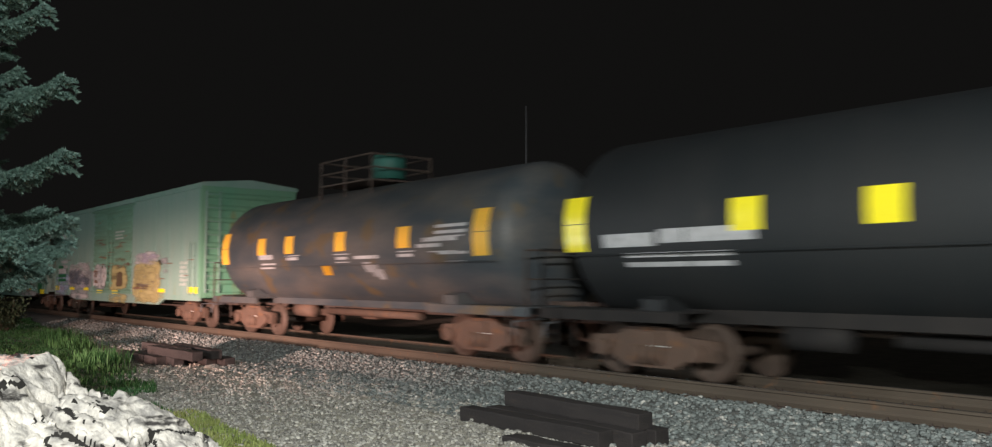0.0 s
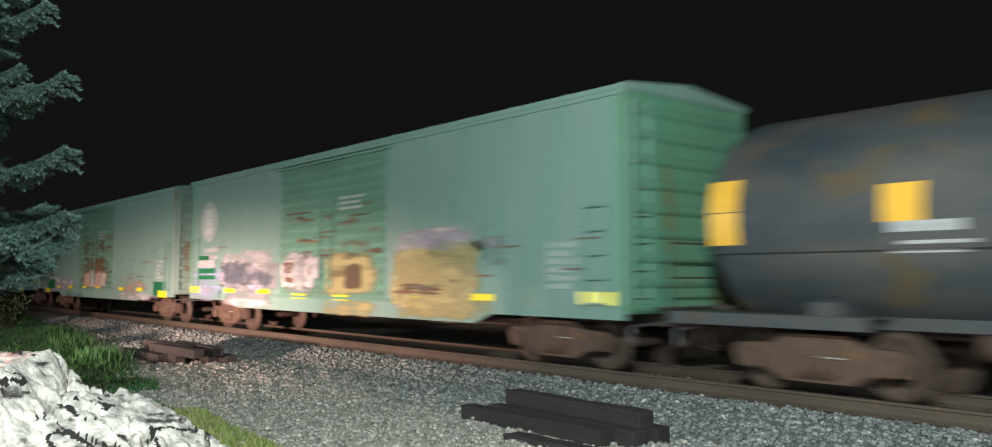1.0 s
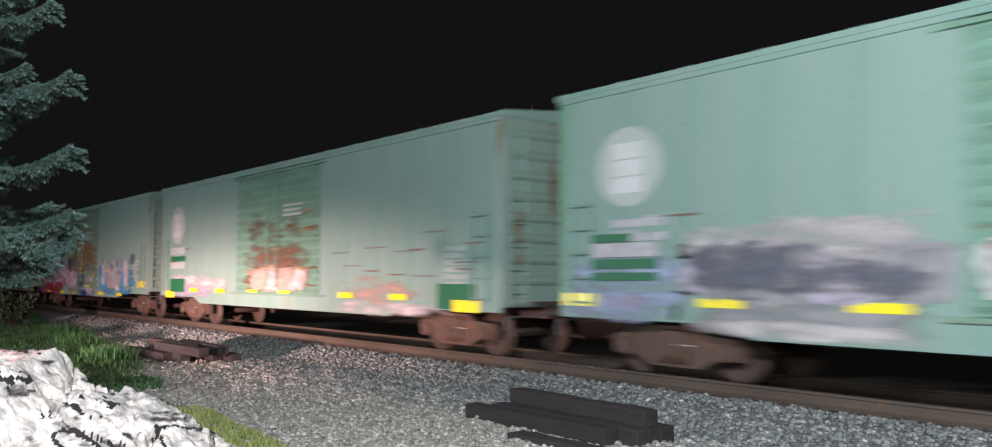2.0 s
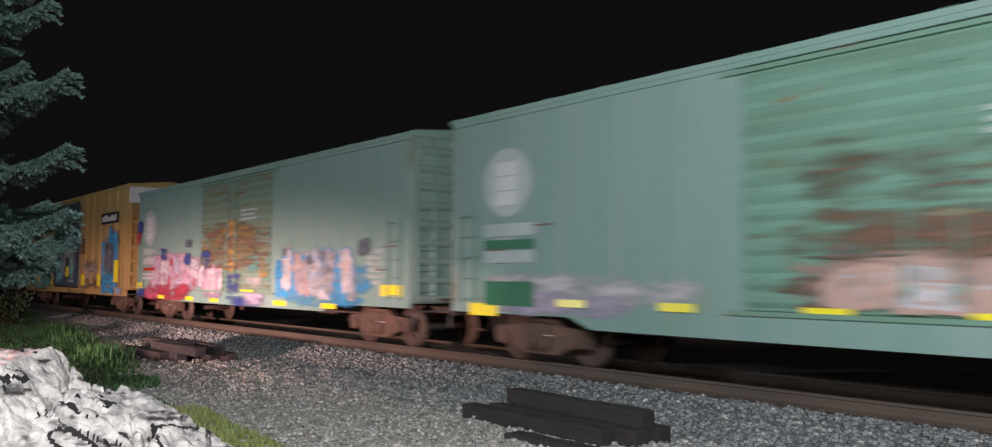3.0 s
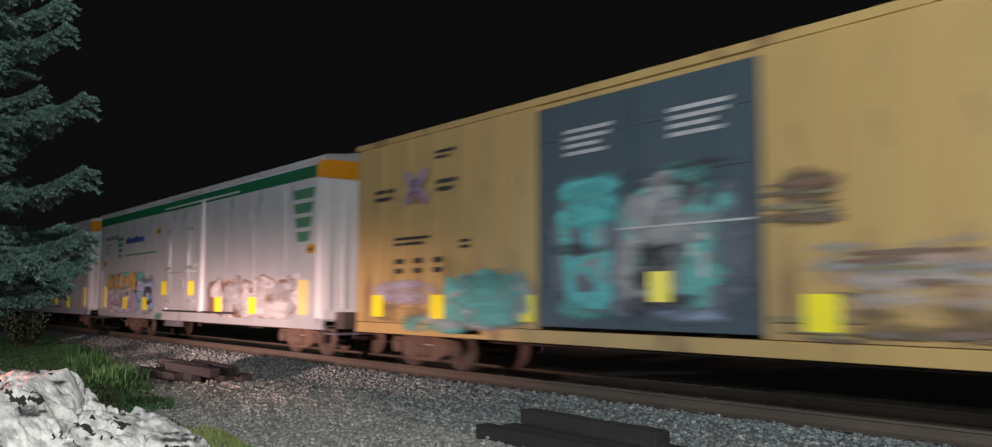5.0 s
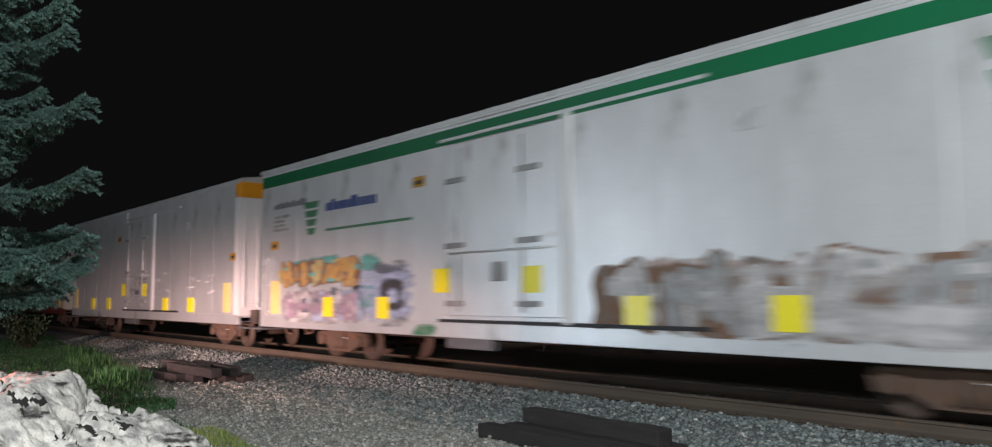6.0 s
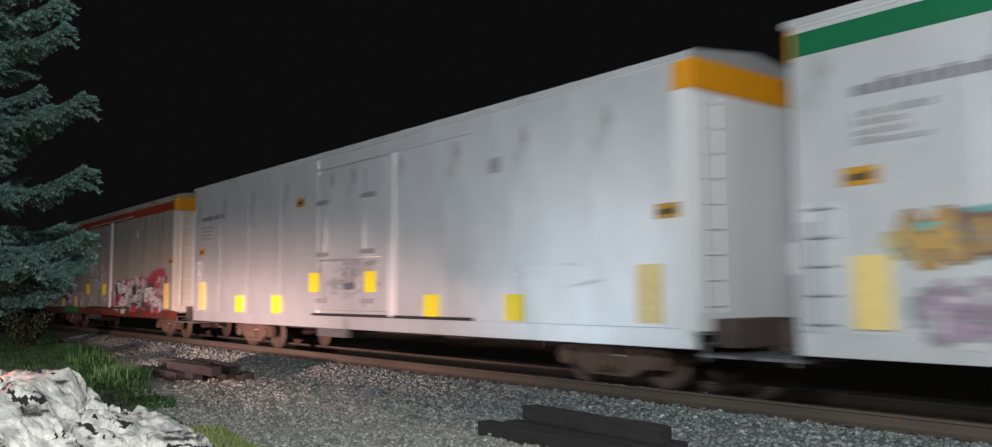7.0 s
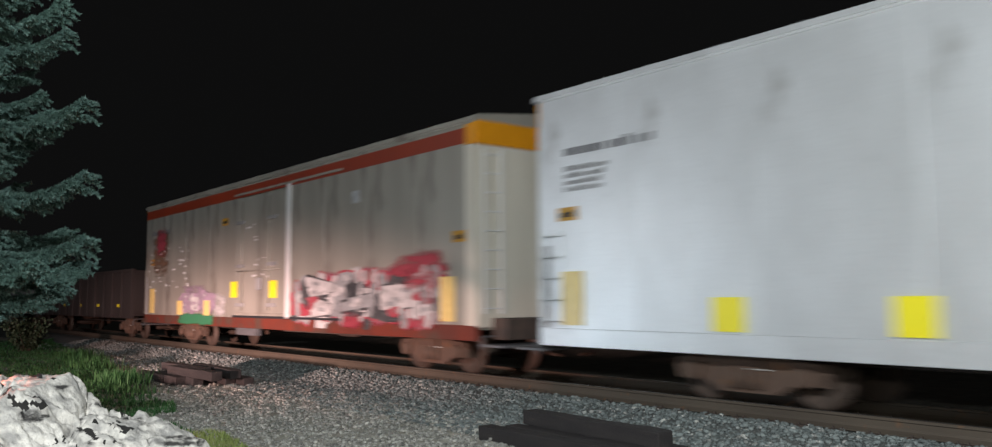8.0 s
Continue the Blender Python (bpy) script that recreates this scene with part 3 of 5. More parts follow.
def build_spruce():
    """A blue spruce: trunk, and boughs of needle-clad twigs."""
    rng = random.Random(4)

    def bough(length, seed):
        r = random.Random(seed)
        vs, fs = [], []

        def needle(p, d, ln):
            side = d.cross(Vector((r.uniform(-1, 1), r.uniform(-1, 1), r.uniform(-1, 1)))).normalized() * 0.0085
            n = len(vs)
            vs.extend([(p - side)[:], (p + side)[:], (p + d * ln)[:]])
            fs.append((n, n + 1, n + 2))

        def twig(a, b, dens):
            n = max(4, int((b - a).length * dens))
            d = (b - a).normalized()
            for k in range(n):
                p = a.lerp(b, (k + r.random()) / n)
                out = Vector((r.gauss(0, 1), r.gauss(0, 1), r.gauss(0, 1) + 0.45))
                out = (out - d * out.dot(d)).normalized()
                needle(p, (out + d * 0.75).normalized(), r.uniform(0.03, 0.05))

        def spine(t):
            return Vector((t * length, 0, length * (-0.16 * math.sin(t * 2.2) + 0.19 * t * t)))
        count = int(length * 15)
        for k in range(count):
            t = 0.14 + 0.84 * (k + r.random()) / count
            a = spine(t)
            reach = (0.46 * (1 - t) ** 0.7 + 0.10) * r.uniform(0.55, 1.15) * length / 1.5
            for s in (-1, 1):
                b = a + Vector((reach * r.uniform(0.6, 0.85), s * reach * 0.7, reach * r.uniform(-0.55, 0.12)))
                twig(a, b, 420)
                for q in (0.4, 0.72):
                    m = a.lerp(b, q)
                    for s2 in (-1, 1):
                        twig(m, m + Vector((0.10 * r.uniform(.6, 1.2), s2 * 0.08, r.uniform(-0.09, 0.04))), 420)
        for k in range(24):
            twig(spine(k / 24), spine((k + 1) / 24), 420)
        n = len(vs)
        for k in range(13):
            p = spine(k / 12)
            w = 0.022 * (1 - k / 12) + 0.003
            vs.extend([(p + Vector((0, w, 0)))[:], (p + Vector((0, -w, w * .6)))[:], (p + Vector((0, 0, -w)))[:]])
        me = bpy.data.meshes.new("bough")
        for k in range(12):
            for e in range(3):
                fs.append((n + k * 3 + e, n + k * 3 + (e + 1) % 3, n + k * 3 + 3 + (e + 1) % 3, n + k * 3 + 3 + e))
        me.from_pydata(vs, [], fs)
        me.materials.append(M["needles"])
        return me

    foot = RIGHT * -5.72 + AHEAD * 8.2
    tree = thing("spruce_tree", "blue-green spruce with drooping needled boughs", "tree", at=(foot.x, foot.y, -0.36))
    bm = bmesh.new()
    lathe(bm, [(0, 0.2), (0.3, 0.16), (3, 0.12), (6, 0.06), (8.4, 0.012)], 12, "z")
    part("trunk", bm, M["bark"], tree)
    kinds = [bough(1.8, 21), bough(1.65, 22), bough(1.5, 23)]

    def hang(me, z, turn, lift, size=1.0):
        ob = under(new("bough", me), tree)
        ob.matrix_basis = pose(0, 0, z, 0, -lift, turn) @ Matrix.Diagonal((size, size, size, 1))
    front = 50.4
    for z, turn, lift, k, size in ((2.95, 0, 2, 0, 0.87), (2.47, 3, -3, 0, 0.86), (2.3, -14, -6, 1, 0.82), (2.1, 26, -8, 0, 0.7), (2.02, 6, -9, 2, 0.78),
                                  (3.1, -18, 0, 2, 0.64), (3.62, 0, 4, 0, 0.85), (3.38, -20, -5, 2, 0.6), (3.85, 12, 2, 1, 0.62), 
                                  (4.38, 2, 3, 0, 0.72), (4.18, -20, -5, 1, 0.55), (4.62, 0, 5, 1, 0.80), (4.7, -28, 0, 2, 0.75), (5.0, 10, 4, 2, 0.76), (5.2, -15, 4, 2, 0.76)):
        hang(kinds[k], z, front + turn, lift, size)
    for i in range(16):
        z = 2.4 + i * 0.36
        for j in range(4):
            turn = front + 75 + j * 60 + rng.uniform(-14, 14)
            hang(kinds[(i + j) % 3], z + rng.uniform(-0.1, 0.1), turn, rng.uniform(-8, 4) + i * 1.5, max(0.12, 1.0 - i * 0.055))


def build_shrub():
    """A dark bush at the edge of the ballast."""
    r = random.Random(12)
    bush = thing("shrub", "dark leafy shrub beside the gravel, in shadow", "shrub", at=(-36.4, 6.4, -0.42))
    stems, leaves = bmesh.new(), bmesh.new()
    for k in range(14):
        a, lean = r.uniform(0, math.tau), r.uniform(0.1, 0.75)
        tip = Vector((math.cos(a) * lean, math.sin(a) * lean, r.uniform(0.7, 1.25)))
        tube(stems, (0.1 * math.cos(a), 0.1 * math.sin(a), 0), tip, 0.018, 5, 0.006)
        for q in range(150):
            t = r.uniform(0.25, 1.05)
            p = tip * t + Vector((r.gauss(0, 0.11), r.gauss(0, 0.11), r.gauss(0, 0.1)))
            d = Vector((r.gauss(0, 1), r.gauss(0, 1), r.gauss(0, 0.7))).normalized()
            w = d.cross(Vector((r.gauss(0, 1), r.gauss(0, 1), r.gauss(0, 1)))).normalized() * 0.04
            leaves.faces.new([leaves.verts.new(v) for v in (p, p + d * 0.06 + w, p + d * 0.14, p + d * 0.06 - w)])
    part("stems", stems, M["bark"], bush)
    tagged(part("foliage", leaves, M["shrub"], bush), kind="stuff")


def build_mast():
    mast = thing("mast", "thin grey steel mast beyond the railway", "mast", at=(-22.5, 20.0, -0.4))
    bm = bmesh.new()
    tube(bm, (0, 0, 0), (0, 0, 8.05), 0.06, 10, 0.035)
    part("pole", bm, M["mast"], mast)
    part("base_plate", boxes((-0.2, 0.2, -0.2, 0.2, -0.02, 0.05), bevel=0.01), M["mast"], mast)


# ------------------------------------------------------------------ rolling stock
CARS = []          # (car, its centre along the track at the start)
WHEELSETS = []


def build_truck_meshes():
    bm = bmesh.new()
    for s in (-1, 1):
        y0, y1 = s * 0.96, s * 1.10
        out = [(-1.22, 0.50), (-1.16, 0.62), (-0.62, 0.66), (-0.42, 0.78), (0.42, 0.78), (0.62, 0.66), (1.16, 0.62), (1.22, 0.50), (1.16, 0.32), (0.78, 0.34), (0.46, 0.18), (-0.46, 0.18), (-0.78, 0.34), (-1.16, 0.32)]
        prism(bm, out, min(y0, y1), max(y0, y1))
        for x in (-0.89, 0.89):
            tube(bm, (x, s * 1.09, 0.44), (x, s * 1.2, 0.44), 0.13, 12)
            box(bm, x - 0.16, x + 0.16, min(y0, s * 1.13), max(y0, s * 1.13), 0.52, 0.64)
        for x in (-0.18, 0, 0.18):
            tube(bm, (x, s * 1.14, 0.25), (x, s * 1.14, 0.52), 0.07, 8)
    box(bm, -0.22, 0.22, -1.16, 1.16, 0.5, 0.72, 0.02)
    for x in (-0.4, 0.4):
        box(bm, x - 0.05, x + 0.05, -0.9, 0.9, 0.3, 0.42)
    frame_mesh = mesh_of("truck", bm, M["steel"])
    bm = bmesh.new()
    for s in (-1, 1):
        lathe(bm, [(s * 0.68, 0.10), (s * 0.68, 0.42), (s * 0.70, 0.445), (s * 0.715, 0.42), (s * 0.80, 0.415), (s * 0.81, 0.36), (s * 0.77, 0.34), (s * 0.765, 0.16), (s * 0.82, 0.13), (s * 0.83, 0.09)], 28, "y")
    tube(bm, (0, -1.05, 0), (0, 1.05, 0), 0.08, 12)
    for k in range(3):
        a = k * math.tau / 3
        for s in (-1, 1):
            box(bm, 0.2 * math.cos(a) - 0.03, 0.2 * math.cos(a) + 0.03, s * 0.79 - 0.02, s * 0.79 + 0.02, 0.2 * math.sin(a) - 0.03, 0.2 * math.sin(a) + 0.03)
    axle = mesh_of("wheelset", bm, M["wheel"])
    bm = bmesh.new()
    box(bm, -0.55, 0.1, -0.09, 0.09, 0.78, 0.94, 0.02)
    prism(bm, [(0.1, -0.12), (0.34, -0.15), (0.42, -0.05), (0.36, 0.02), (0.4, 0.12), (0.22, 0.16), (0.1, 0.12)], 0.72, 1.0, "z")
    tube(bm, (0.0, -0.35, 0.72), (0.18, -0.3, 0.45), 0.03, 8)
    tube(bm, (0.18, -0.3, 0.45), (0.4, -0.2, 0.42), 0.03, 8)
    coupler = mesh_of("coupler", bm, M["steel"])
    bm = bmesh.new()
    tube(bm, (0, -1.5, 0.78), (0, -0.2, 0.84), 0.016, 6)
    tube(bm, (0, -1.5, 0.78), (0.05, -1.56, 0.55), 0.016, 6)
    lever = mesh_of("uncoupling_lever", bm, M["mast"])
    return frame_mesh, axle, coupler, lever


TRUCK, AXLE, COUPLER, LEVER = build_truck_meshes()


def running_gear(car, half, rear, reach, lead=None):
    for s in (-1, 1):
        inset = lead if lead and s > 0 else rear
        t = under(new("truck", TRUCK), car, (s * (half - inset), 0, 0))
        for x in (-0.89, 0.89):
            w = under(new("wheelset", AXLE), t, (x, 0, 0.42))
            WHEELSETS.append((w, (x, 0, 0.42)))
        c = under(new("coupler", COUPLER), car, (s * (half + reach - 0.38), 0, 0))
        under(new("uncoupling_lever", LEVER), car, (s * (half + 0.12), 0, 0))
        if s < 0:
            c.rotation_euler = (0, 0, math.pi)
        bm = bmesh.new()
        box(bm, -0.2, 0.2, -1.13, -1.105, 0.50, 0.515)
        part("reflector", bm, M["tag_white"], car, "white reflective strip", (s * (half - inset) + 0.15, -0.03, 0))


def underframe(car, half, inset, z=0.95):
    part("centre_sill", boxes((-half + 0.1, half - 0.1, -0.3, 0.3, 0.72, z + 0.05)), M["dark_steel"], car)
    me = mesh_of("cross_bearer", boxes((-0.04, 0.04, -1.42, 1.42, z - 0.16, z + 0.02)), M["dark_steel"])
    for k in range(9):
        under(new("cross_bearer", me), car, (-half + inset + 2.2 + k * (2 * (half - inset) - 4.4) / 8, 0, 0))
    bm = bmesh.new()
    tube(bm, (-half + inset + 1.6, -0.55, 0.6), (half - inset - 1.6, -0.45, 0.62), 0.025, 8)
    tube(bm, (-1.2, -0.55, 0.6), (-2.6, -0.2, 0.68), 0.02, 6)
    part("brake_rod", bm, M["dark_steel"], car)
    bm = bmesh.new()
    lathe(bm, [(-0.5, 0.05), (-0.48, 0.17), (-0.4, 0.2), (0.4, 0.2), (0.48, 0.17), (0.5, 0.05)], 16, "x", (1.6, 0.5, 0.66))
    part("air_reservoir", bm, M["dark_steel"], car)


def plate(car, name, x0, x1, z0, z1, mat, label="", y=-1.562, thick=0.006):
    bm = boxes((x0, x1, y - thick, y, z0, z1))
    return part(name, bm, mat, car, label)


def tag(car, x, z, w, h, y=-1.562, faded=False, thick=0.008):
    mat, label = (M["tag_faded"], "faded yellow reflective safety sheet") if faded else (M["tag"], "yellow reflective safety sheet")
    plate(car, "reflector", x - w / 2, x + w / 2, z - h / 2, z + h / 2, mat, label, y, thick)


def stencil(car, x0, x1, z0, z1, lines, mat, seed=0, y=-1.561, solid=False):
    """Lettering too small to read, or painted door glints, as plain bars."""
    r = random.Random(seed)
    bm = bmesh.new()
    step = (z1 - z0) / lines
    for i in range(lines):
        za, x = z0 + i * step, x0
        end = x1 - (0 if i == lines - 1 else r.uniform(0, 0.3) * (x1 - x0))
        while x < end - 0.05:
            w = min(end - x, step * (r.uniform(0.45, 0.8) if not solid else r.uniform(2, 4)))
            box(bm, x, x + w, y - 0.003, y, za + step * 0.12, za + step * (0.62 if solid else 0.88 if r.random() < 0.4 else 0.68))
            x += w + step * (0.14 if r.random() < 0.85 else 0.5)
    tagged(part("stencil", bm, mat, car), kind="stuff")


def graffiti(car, x0, x1, z0, z1, outline, fills, letters, seed, marks=(), y=-1.567):
    """Sprayed letters: a cloud behind, outlined strokes that cross and lean, small highlights."""
    r = random.Random(seed)
    mats = [M["g_" + k] for k in (outline, *fills, *marks)]
    bm = bmesh.new()
    depth = [y]

    def face(pts, slot):
        depth[0] -= 0.00007
        f = bm.faces.new([bm.verts.new((min(max(px, x0 - 0.2), x1 + 0.2), depth[0], min(max(pz, z0), z1 + 0.12))) for px, pz in pts])
        f.normal_update()
        if f.normal.y > 0:
            f.normal_flip()
        f.material_index = slot

    def blob(cx, cz, rx, rz, slot, jag=0.3, n=20):
        ph = r.uniform(0, 6)
        pts = []
        for i in range(n):
            a = i * math.tau / n
            k = 1 + jag * (math.sin(3 * a + ph) * 0.4 + r.uniform(-0.5, 0.5))
            c, s = math.cos(a), math.sin(a)
            pts.append((cx + rx * k * math.copysign(abs(c) ** 0.7, c), cz + rz * k * math.copysign(abs(s) ** 0.7, s)))
        face(pts, slot)

    def stroke(a, b, w, slot):
        d = Vector((b[0] - a[0], b[1] - a[1])).normalized()
        n = Vector((-d.y, d.x))
        wa, wb = w * r.uniform(0.8, 1.2), w * r.uniform(0.8, 1.2)
        face([(a[0] + n.x * wa, a[1] + n.y * wa), (a[0] - d.x * w * .6, a[1] - d.y * w * .6), (a[0] - n.x * wa, a[1] - n.y * wa),
              (b[0] - n.x * wb, b[1] - n.y * wb), (b[0] + d.x * w * .6, b[1] + d.y * w * .6), (b[0] + n.x * wb, b[1] + n.y * wb)], slot)

    w, h = (x1 - x0) / letters, z1 - z0
    for i in range(letters * 3):
        blob(x0 + (i + 0.5) * w / 3, z0 + h * r.uniform(0.3, 0.65), w * r.uniform(0.25, 0.42), h * r.uniform(0.25, 0.42), 0 if r.random() < 0.55 else 1 + r.randrange(len(fills)))
    for i in range(letters):
        cx, slot = x0 + (i + 0.5) * w, 1 + i % len(fills)
        bars = []
        lean = r.uniform(-0.15, 0.15) * w
        for k in range(r.choice((4, 5, 6))):
            if r.random() < 0.55:
                px = cx + r.uniform(-0.38, 0.38) * w
                bars.append(((px - lean, z0 + h * r.uniform(0.08, 0.3)), (px + lean, z0 + h * r.uniform(0.7, 0.95))))
            else:
                pz = z0 + h * r.uniform(0.15, 0.85)
                bars.append(((cx - r.uniform(0.2, 0.45) * w, pz + r.uniform(-.1, .1) * h), (cx + r.uniform(0.2, 0.45) * w, pz + r.uniform(-.1, .1) * h)))
        t = min(w, h) * 0.11
        for a, b in bars:
            stroke(a, b, t * 1.45, 0)
        for a, b in bars:
            stroke(a, b, t, slot)
        for a, b in bars[:3]:
            m = r.uniform(0.1, 0.6)
            a2 = (a[0] + (b[0] - a[0]) * m, a[1] + (b[1] - a[1]) * m)
            stroke(a2, (a2[0] + (b[0] - a[0]) * 0.25, a2[1] + (b[1] - a[1]) * 0.25), t * 0.4, 1 + (i + 1) % len(fills))
    for k in range(len(marks) * 5):
        blob(r.uniform(x0, x1), z0 + h * r.uniform(0.1, 0.95), w * r.uniform(0.08, 0.25), h * r.uniform(0.05, 0.14), 1 + len(fills) + k % len(marks), 0.5, 14)
    tagged(part("graffiti", bm, mats, car, "spray-painted graffiti letters"), kind="stuff")


def mist(car, y, *sheets):
    """Soft-edged spray or painted light haze: each sheet is (x0, x1, z0, z1, colour, thickness)."""
    for k, (x0, x1, z0, z1, key, thick) in enumerate(sheets):
        bm = bmesh.new()
        d = y - 0.0006 * k
        bm.faces.new([bm.verts.new(p) for p in ((x0, d, z0), (x1, d, z0), (x1, d, z1), (x0, d, z1))])
        tagged(part("overspray", bm, mist_of(key, thick), car), kind="stuff")


def chips(car, xr, zr, count, seed, y):
    """Small pale scrapes and splashes of paint; on doors, painted glare."""
    r = random.Random(seed)
    bm = bmesh.new()
    for k in range(count):
        cx, cz, w, t = r.uniform(*xr), r.uniform(*zr), r.uniform(0.03, 0.22), r.uniform(0.012, 0.05)
        pts = [(cx + w * math.cos(a) * r.uniform(0.6, 1.1), cz + t * math.sin(a) * r.uniform(0.5, 1.2)) for a in (i * math.tau / 9 for i in range(9))]
        bm.faces.new([bm.verts.new((a, y - 0.00004 * k, b)) for a, b in pts])
    tagged(part("paint_chips", bm, M["bright"], car), kind="stuff")


def rust_streaks(car, x0, x1, z0, z1, count, seed, y):
    """Rust and brown grime bled out along the ribs, thicker low down."""
    r = random.Random(seed)
    bm = bmesh.new()
    for k in range(count):
        z = z0 + (z1 - z0) * r.random() ** 1.5
        cx, w, t = r.uniform(x0, x1), r.uniform(0.1, 0.75), r.uniform(0.015, 0.06)
        up, down = [], []
        for i in range(9):
            px, e = min(x1, max(x0, cx + w * (i / 4 - 1))), t * (1 - abs(i / 4 - 1) ** 2) + 0.003
            up.append((px, z + e * r.uniform(0.3, 1.2)))
            down.append((px, z - e * r.uniform(0.3, 1.2)))
        f = bm.faces.new([bm.verts.new((a + 0.0005 * i, y - 0.00004 * k, b)) for i, (a, b) in enumerate(down + up[::-1])])
        f.normal_update()
        if f.normal.y > 0:
            f.normal_flip()
        f.material_index = r.choice((0, 0, 1, 2))
    tagged(part("rust_stain", bm, [M["g_umber"], M["g_olive"], M["g_brown"]], car, "brown rust streaks"), kind="stuff")


def ladder(car, x, z0, z1, side=-1, w=0.42, rungs=7, mat=None, on_end=False):
    bm = bmesh.new()
    for k in range(rungs):
        z = z0 + (z1 - z0) * k / (rungs - 1)
        if on_end:
            s = 1 if x > 0 else -1
            tube(bm, (x + s * 0.06, -1.4, z), (x + s * 0.06, -1.4 + w, z), 0.013, 6)
            for y in (-1.4, -1.4 + w):
                tube(bm, (x, y, z), (x + s * 0.06, y, z), 0.013, 6)
        else:
            tube(bm, (x, side * 1.62, z), (x + w, side * 1.62, z), 0.013, 6)
            for q in (x, x + w):
                tube(bm, (q, side * 1.54, z), (q, side * 1.62, z), 0.013, 6)
    for q in (0, w):
        if on_end:
            s = 1 if x > 0 else -1
            box(bm, min(x, x + s * 0.07), max(x, x + s * 0.07), -1.4 + q - 0.02, -1.4 + q + 0.02, z0 - 0.1, z1 + 0.1)
        else:
            box(bm, x + q - 0.02, x + q + 0.02, side * 1.60 - 0.01, side * 1.60 + 0.01, z0 - 0.08, z1 + 0.08)
    part("ladder", bm, mat or M["dark_steel"], car)


def end_wall(car, half, z0, z1, mat, ribs, s, depth=0.06):
    """A steel end pressed into broad horizontal ribs."""
    bm = bmesh.new()
    prof, n = [(s * half - s * 0.1, z0), (s * half, z0)], ribs * 8
    for i in range(n + 1):
        z = z0 + (z1 - z0) * i / n
        prof.append((s * (half + depth * max(0.0, math.sin(i / 8 * math.tau)) ** 0.7), z))
    prof.append((s * half - s * 0.1, z1))
    prism(bm, prof, -1.38, 1.38)
    part("end_wall", bm, mat, car)
    a, b = (half - 0.16, half + 0.02) if s > 0 else (-half - 0.02, -half + 0.16)
    for y0, y1 in ((-1.55, -1.385), (1.385, 1.55)):
        part("corner_post", boxes((a, b, y0, y1, z0, z1), bevel=0.012), mat, car)


def roof(car, half, z, mat, pitch=0.2, seams=14):
    bm = bmesh.new()
    prism(bm, [(-1.6, z - 0.06), (-1.6, z + 0.02), (0, z + pitch), (1.6, z + 0.02), (1.6, z - 0.06)], -half - 0.05, half + 0.05, "x")
    part("roof", bm, mat, car)
    bm = bmesh.new()
    for k in range(seams + 1):
        x = -half + 2 * half * k / seams
        prism(bm, [(-1.57, z + 0.018), (-1.55, z + 0.05), (0, z + pitch + 0.035), (1.55, z + 0.05), (1.57, z + 0.018), (0, z + pitch - 0.01)], x - 0.03, x + 0.03, "x")
    part("roof_seams", bm, mat, car)


def side_sheets(car, spans, z0, z1, mat, width, gap=0.014, post=None):
    for a, b in spans:
        n = max(1, round((b - a) / width))
        me = mesh_of("side_panel", boxes((0, (b - a) / n - gap, -1.55, -1.512, z0, z1), bevel=0.006), mat)
        for k in range(n):
            under(new("side_panel", me), car, (a + k * (b - a) / n, 0, 0))
        if post:
            pm = mesh_of("side_post", boxes((-post / 2, post / 2, -1.60, -1.545, z0, z1), bevel=0.012), mat)
            for k in range(1, n):
                under(new("side_post", pm), car, (a + k * (b - a) / n - gap / 2, 0, 0))


def ribbed_door(car, x0, x1, z0, z1, mat, ribs, leaves=2):
    w = (x1 - x0) / leaves
    for k in range(leaves):
        bm = bmesh.new()
        prof = [(-1.50, z0)]
        n = ribs * 6
        for i in range(n + 1):
            z = z0 + (z1 - z0) * i / n
            prof.append((-1.545 - 0.045 * (0.5 - 0.5 * math.cos(i / 6 * math.tau)) ** 2, z))
        prof.append((-1.50, z1))
        prism(bm, prof, x0 + k * w + 0.02, x0 + (k + 1) * w - 0.02, "x")
        door = part("door", bm, mat, car, "corrugated sliding door")
        bm = bmesh.new()
        xm = x0 + k * w + (0.25 if k else w - 0.3)
        tube(bm, (xm, -1.63, z0 + 0.15), (xm, -1.63, z1 - 0.2), 0.02, 8)
        for z in (z0 + 0.3, (z0 + z1) / 2, z1 - 0.3):
            box(bm, xm - 0.05, xm + 0.05, -1.64, -1.58, z - 0.04, z + 0.04)
        part("lock_bar", bm, mat, door)
    for z in (z0 - 0.04, z1 + 0.03):
        part("door_rail", boxes((x0 - 0.3, x1 + 0.3, -1.61, -1.55, z - 0.03, z + 0.03)), mat, car)


def wagon(name, label, front, rear):
    car = thing(name, label, "freight car", "train of freight cars", at=((front + rear) / 2, TRACK_Y, 0))
    CARS.append((car, (front + rear) / 2))
    return car, (front - rear) / 2


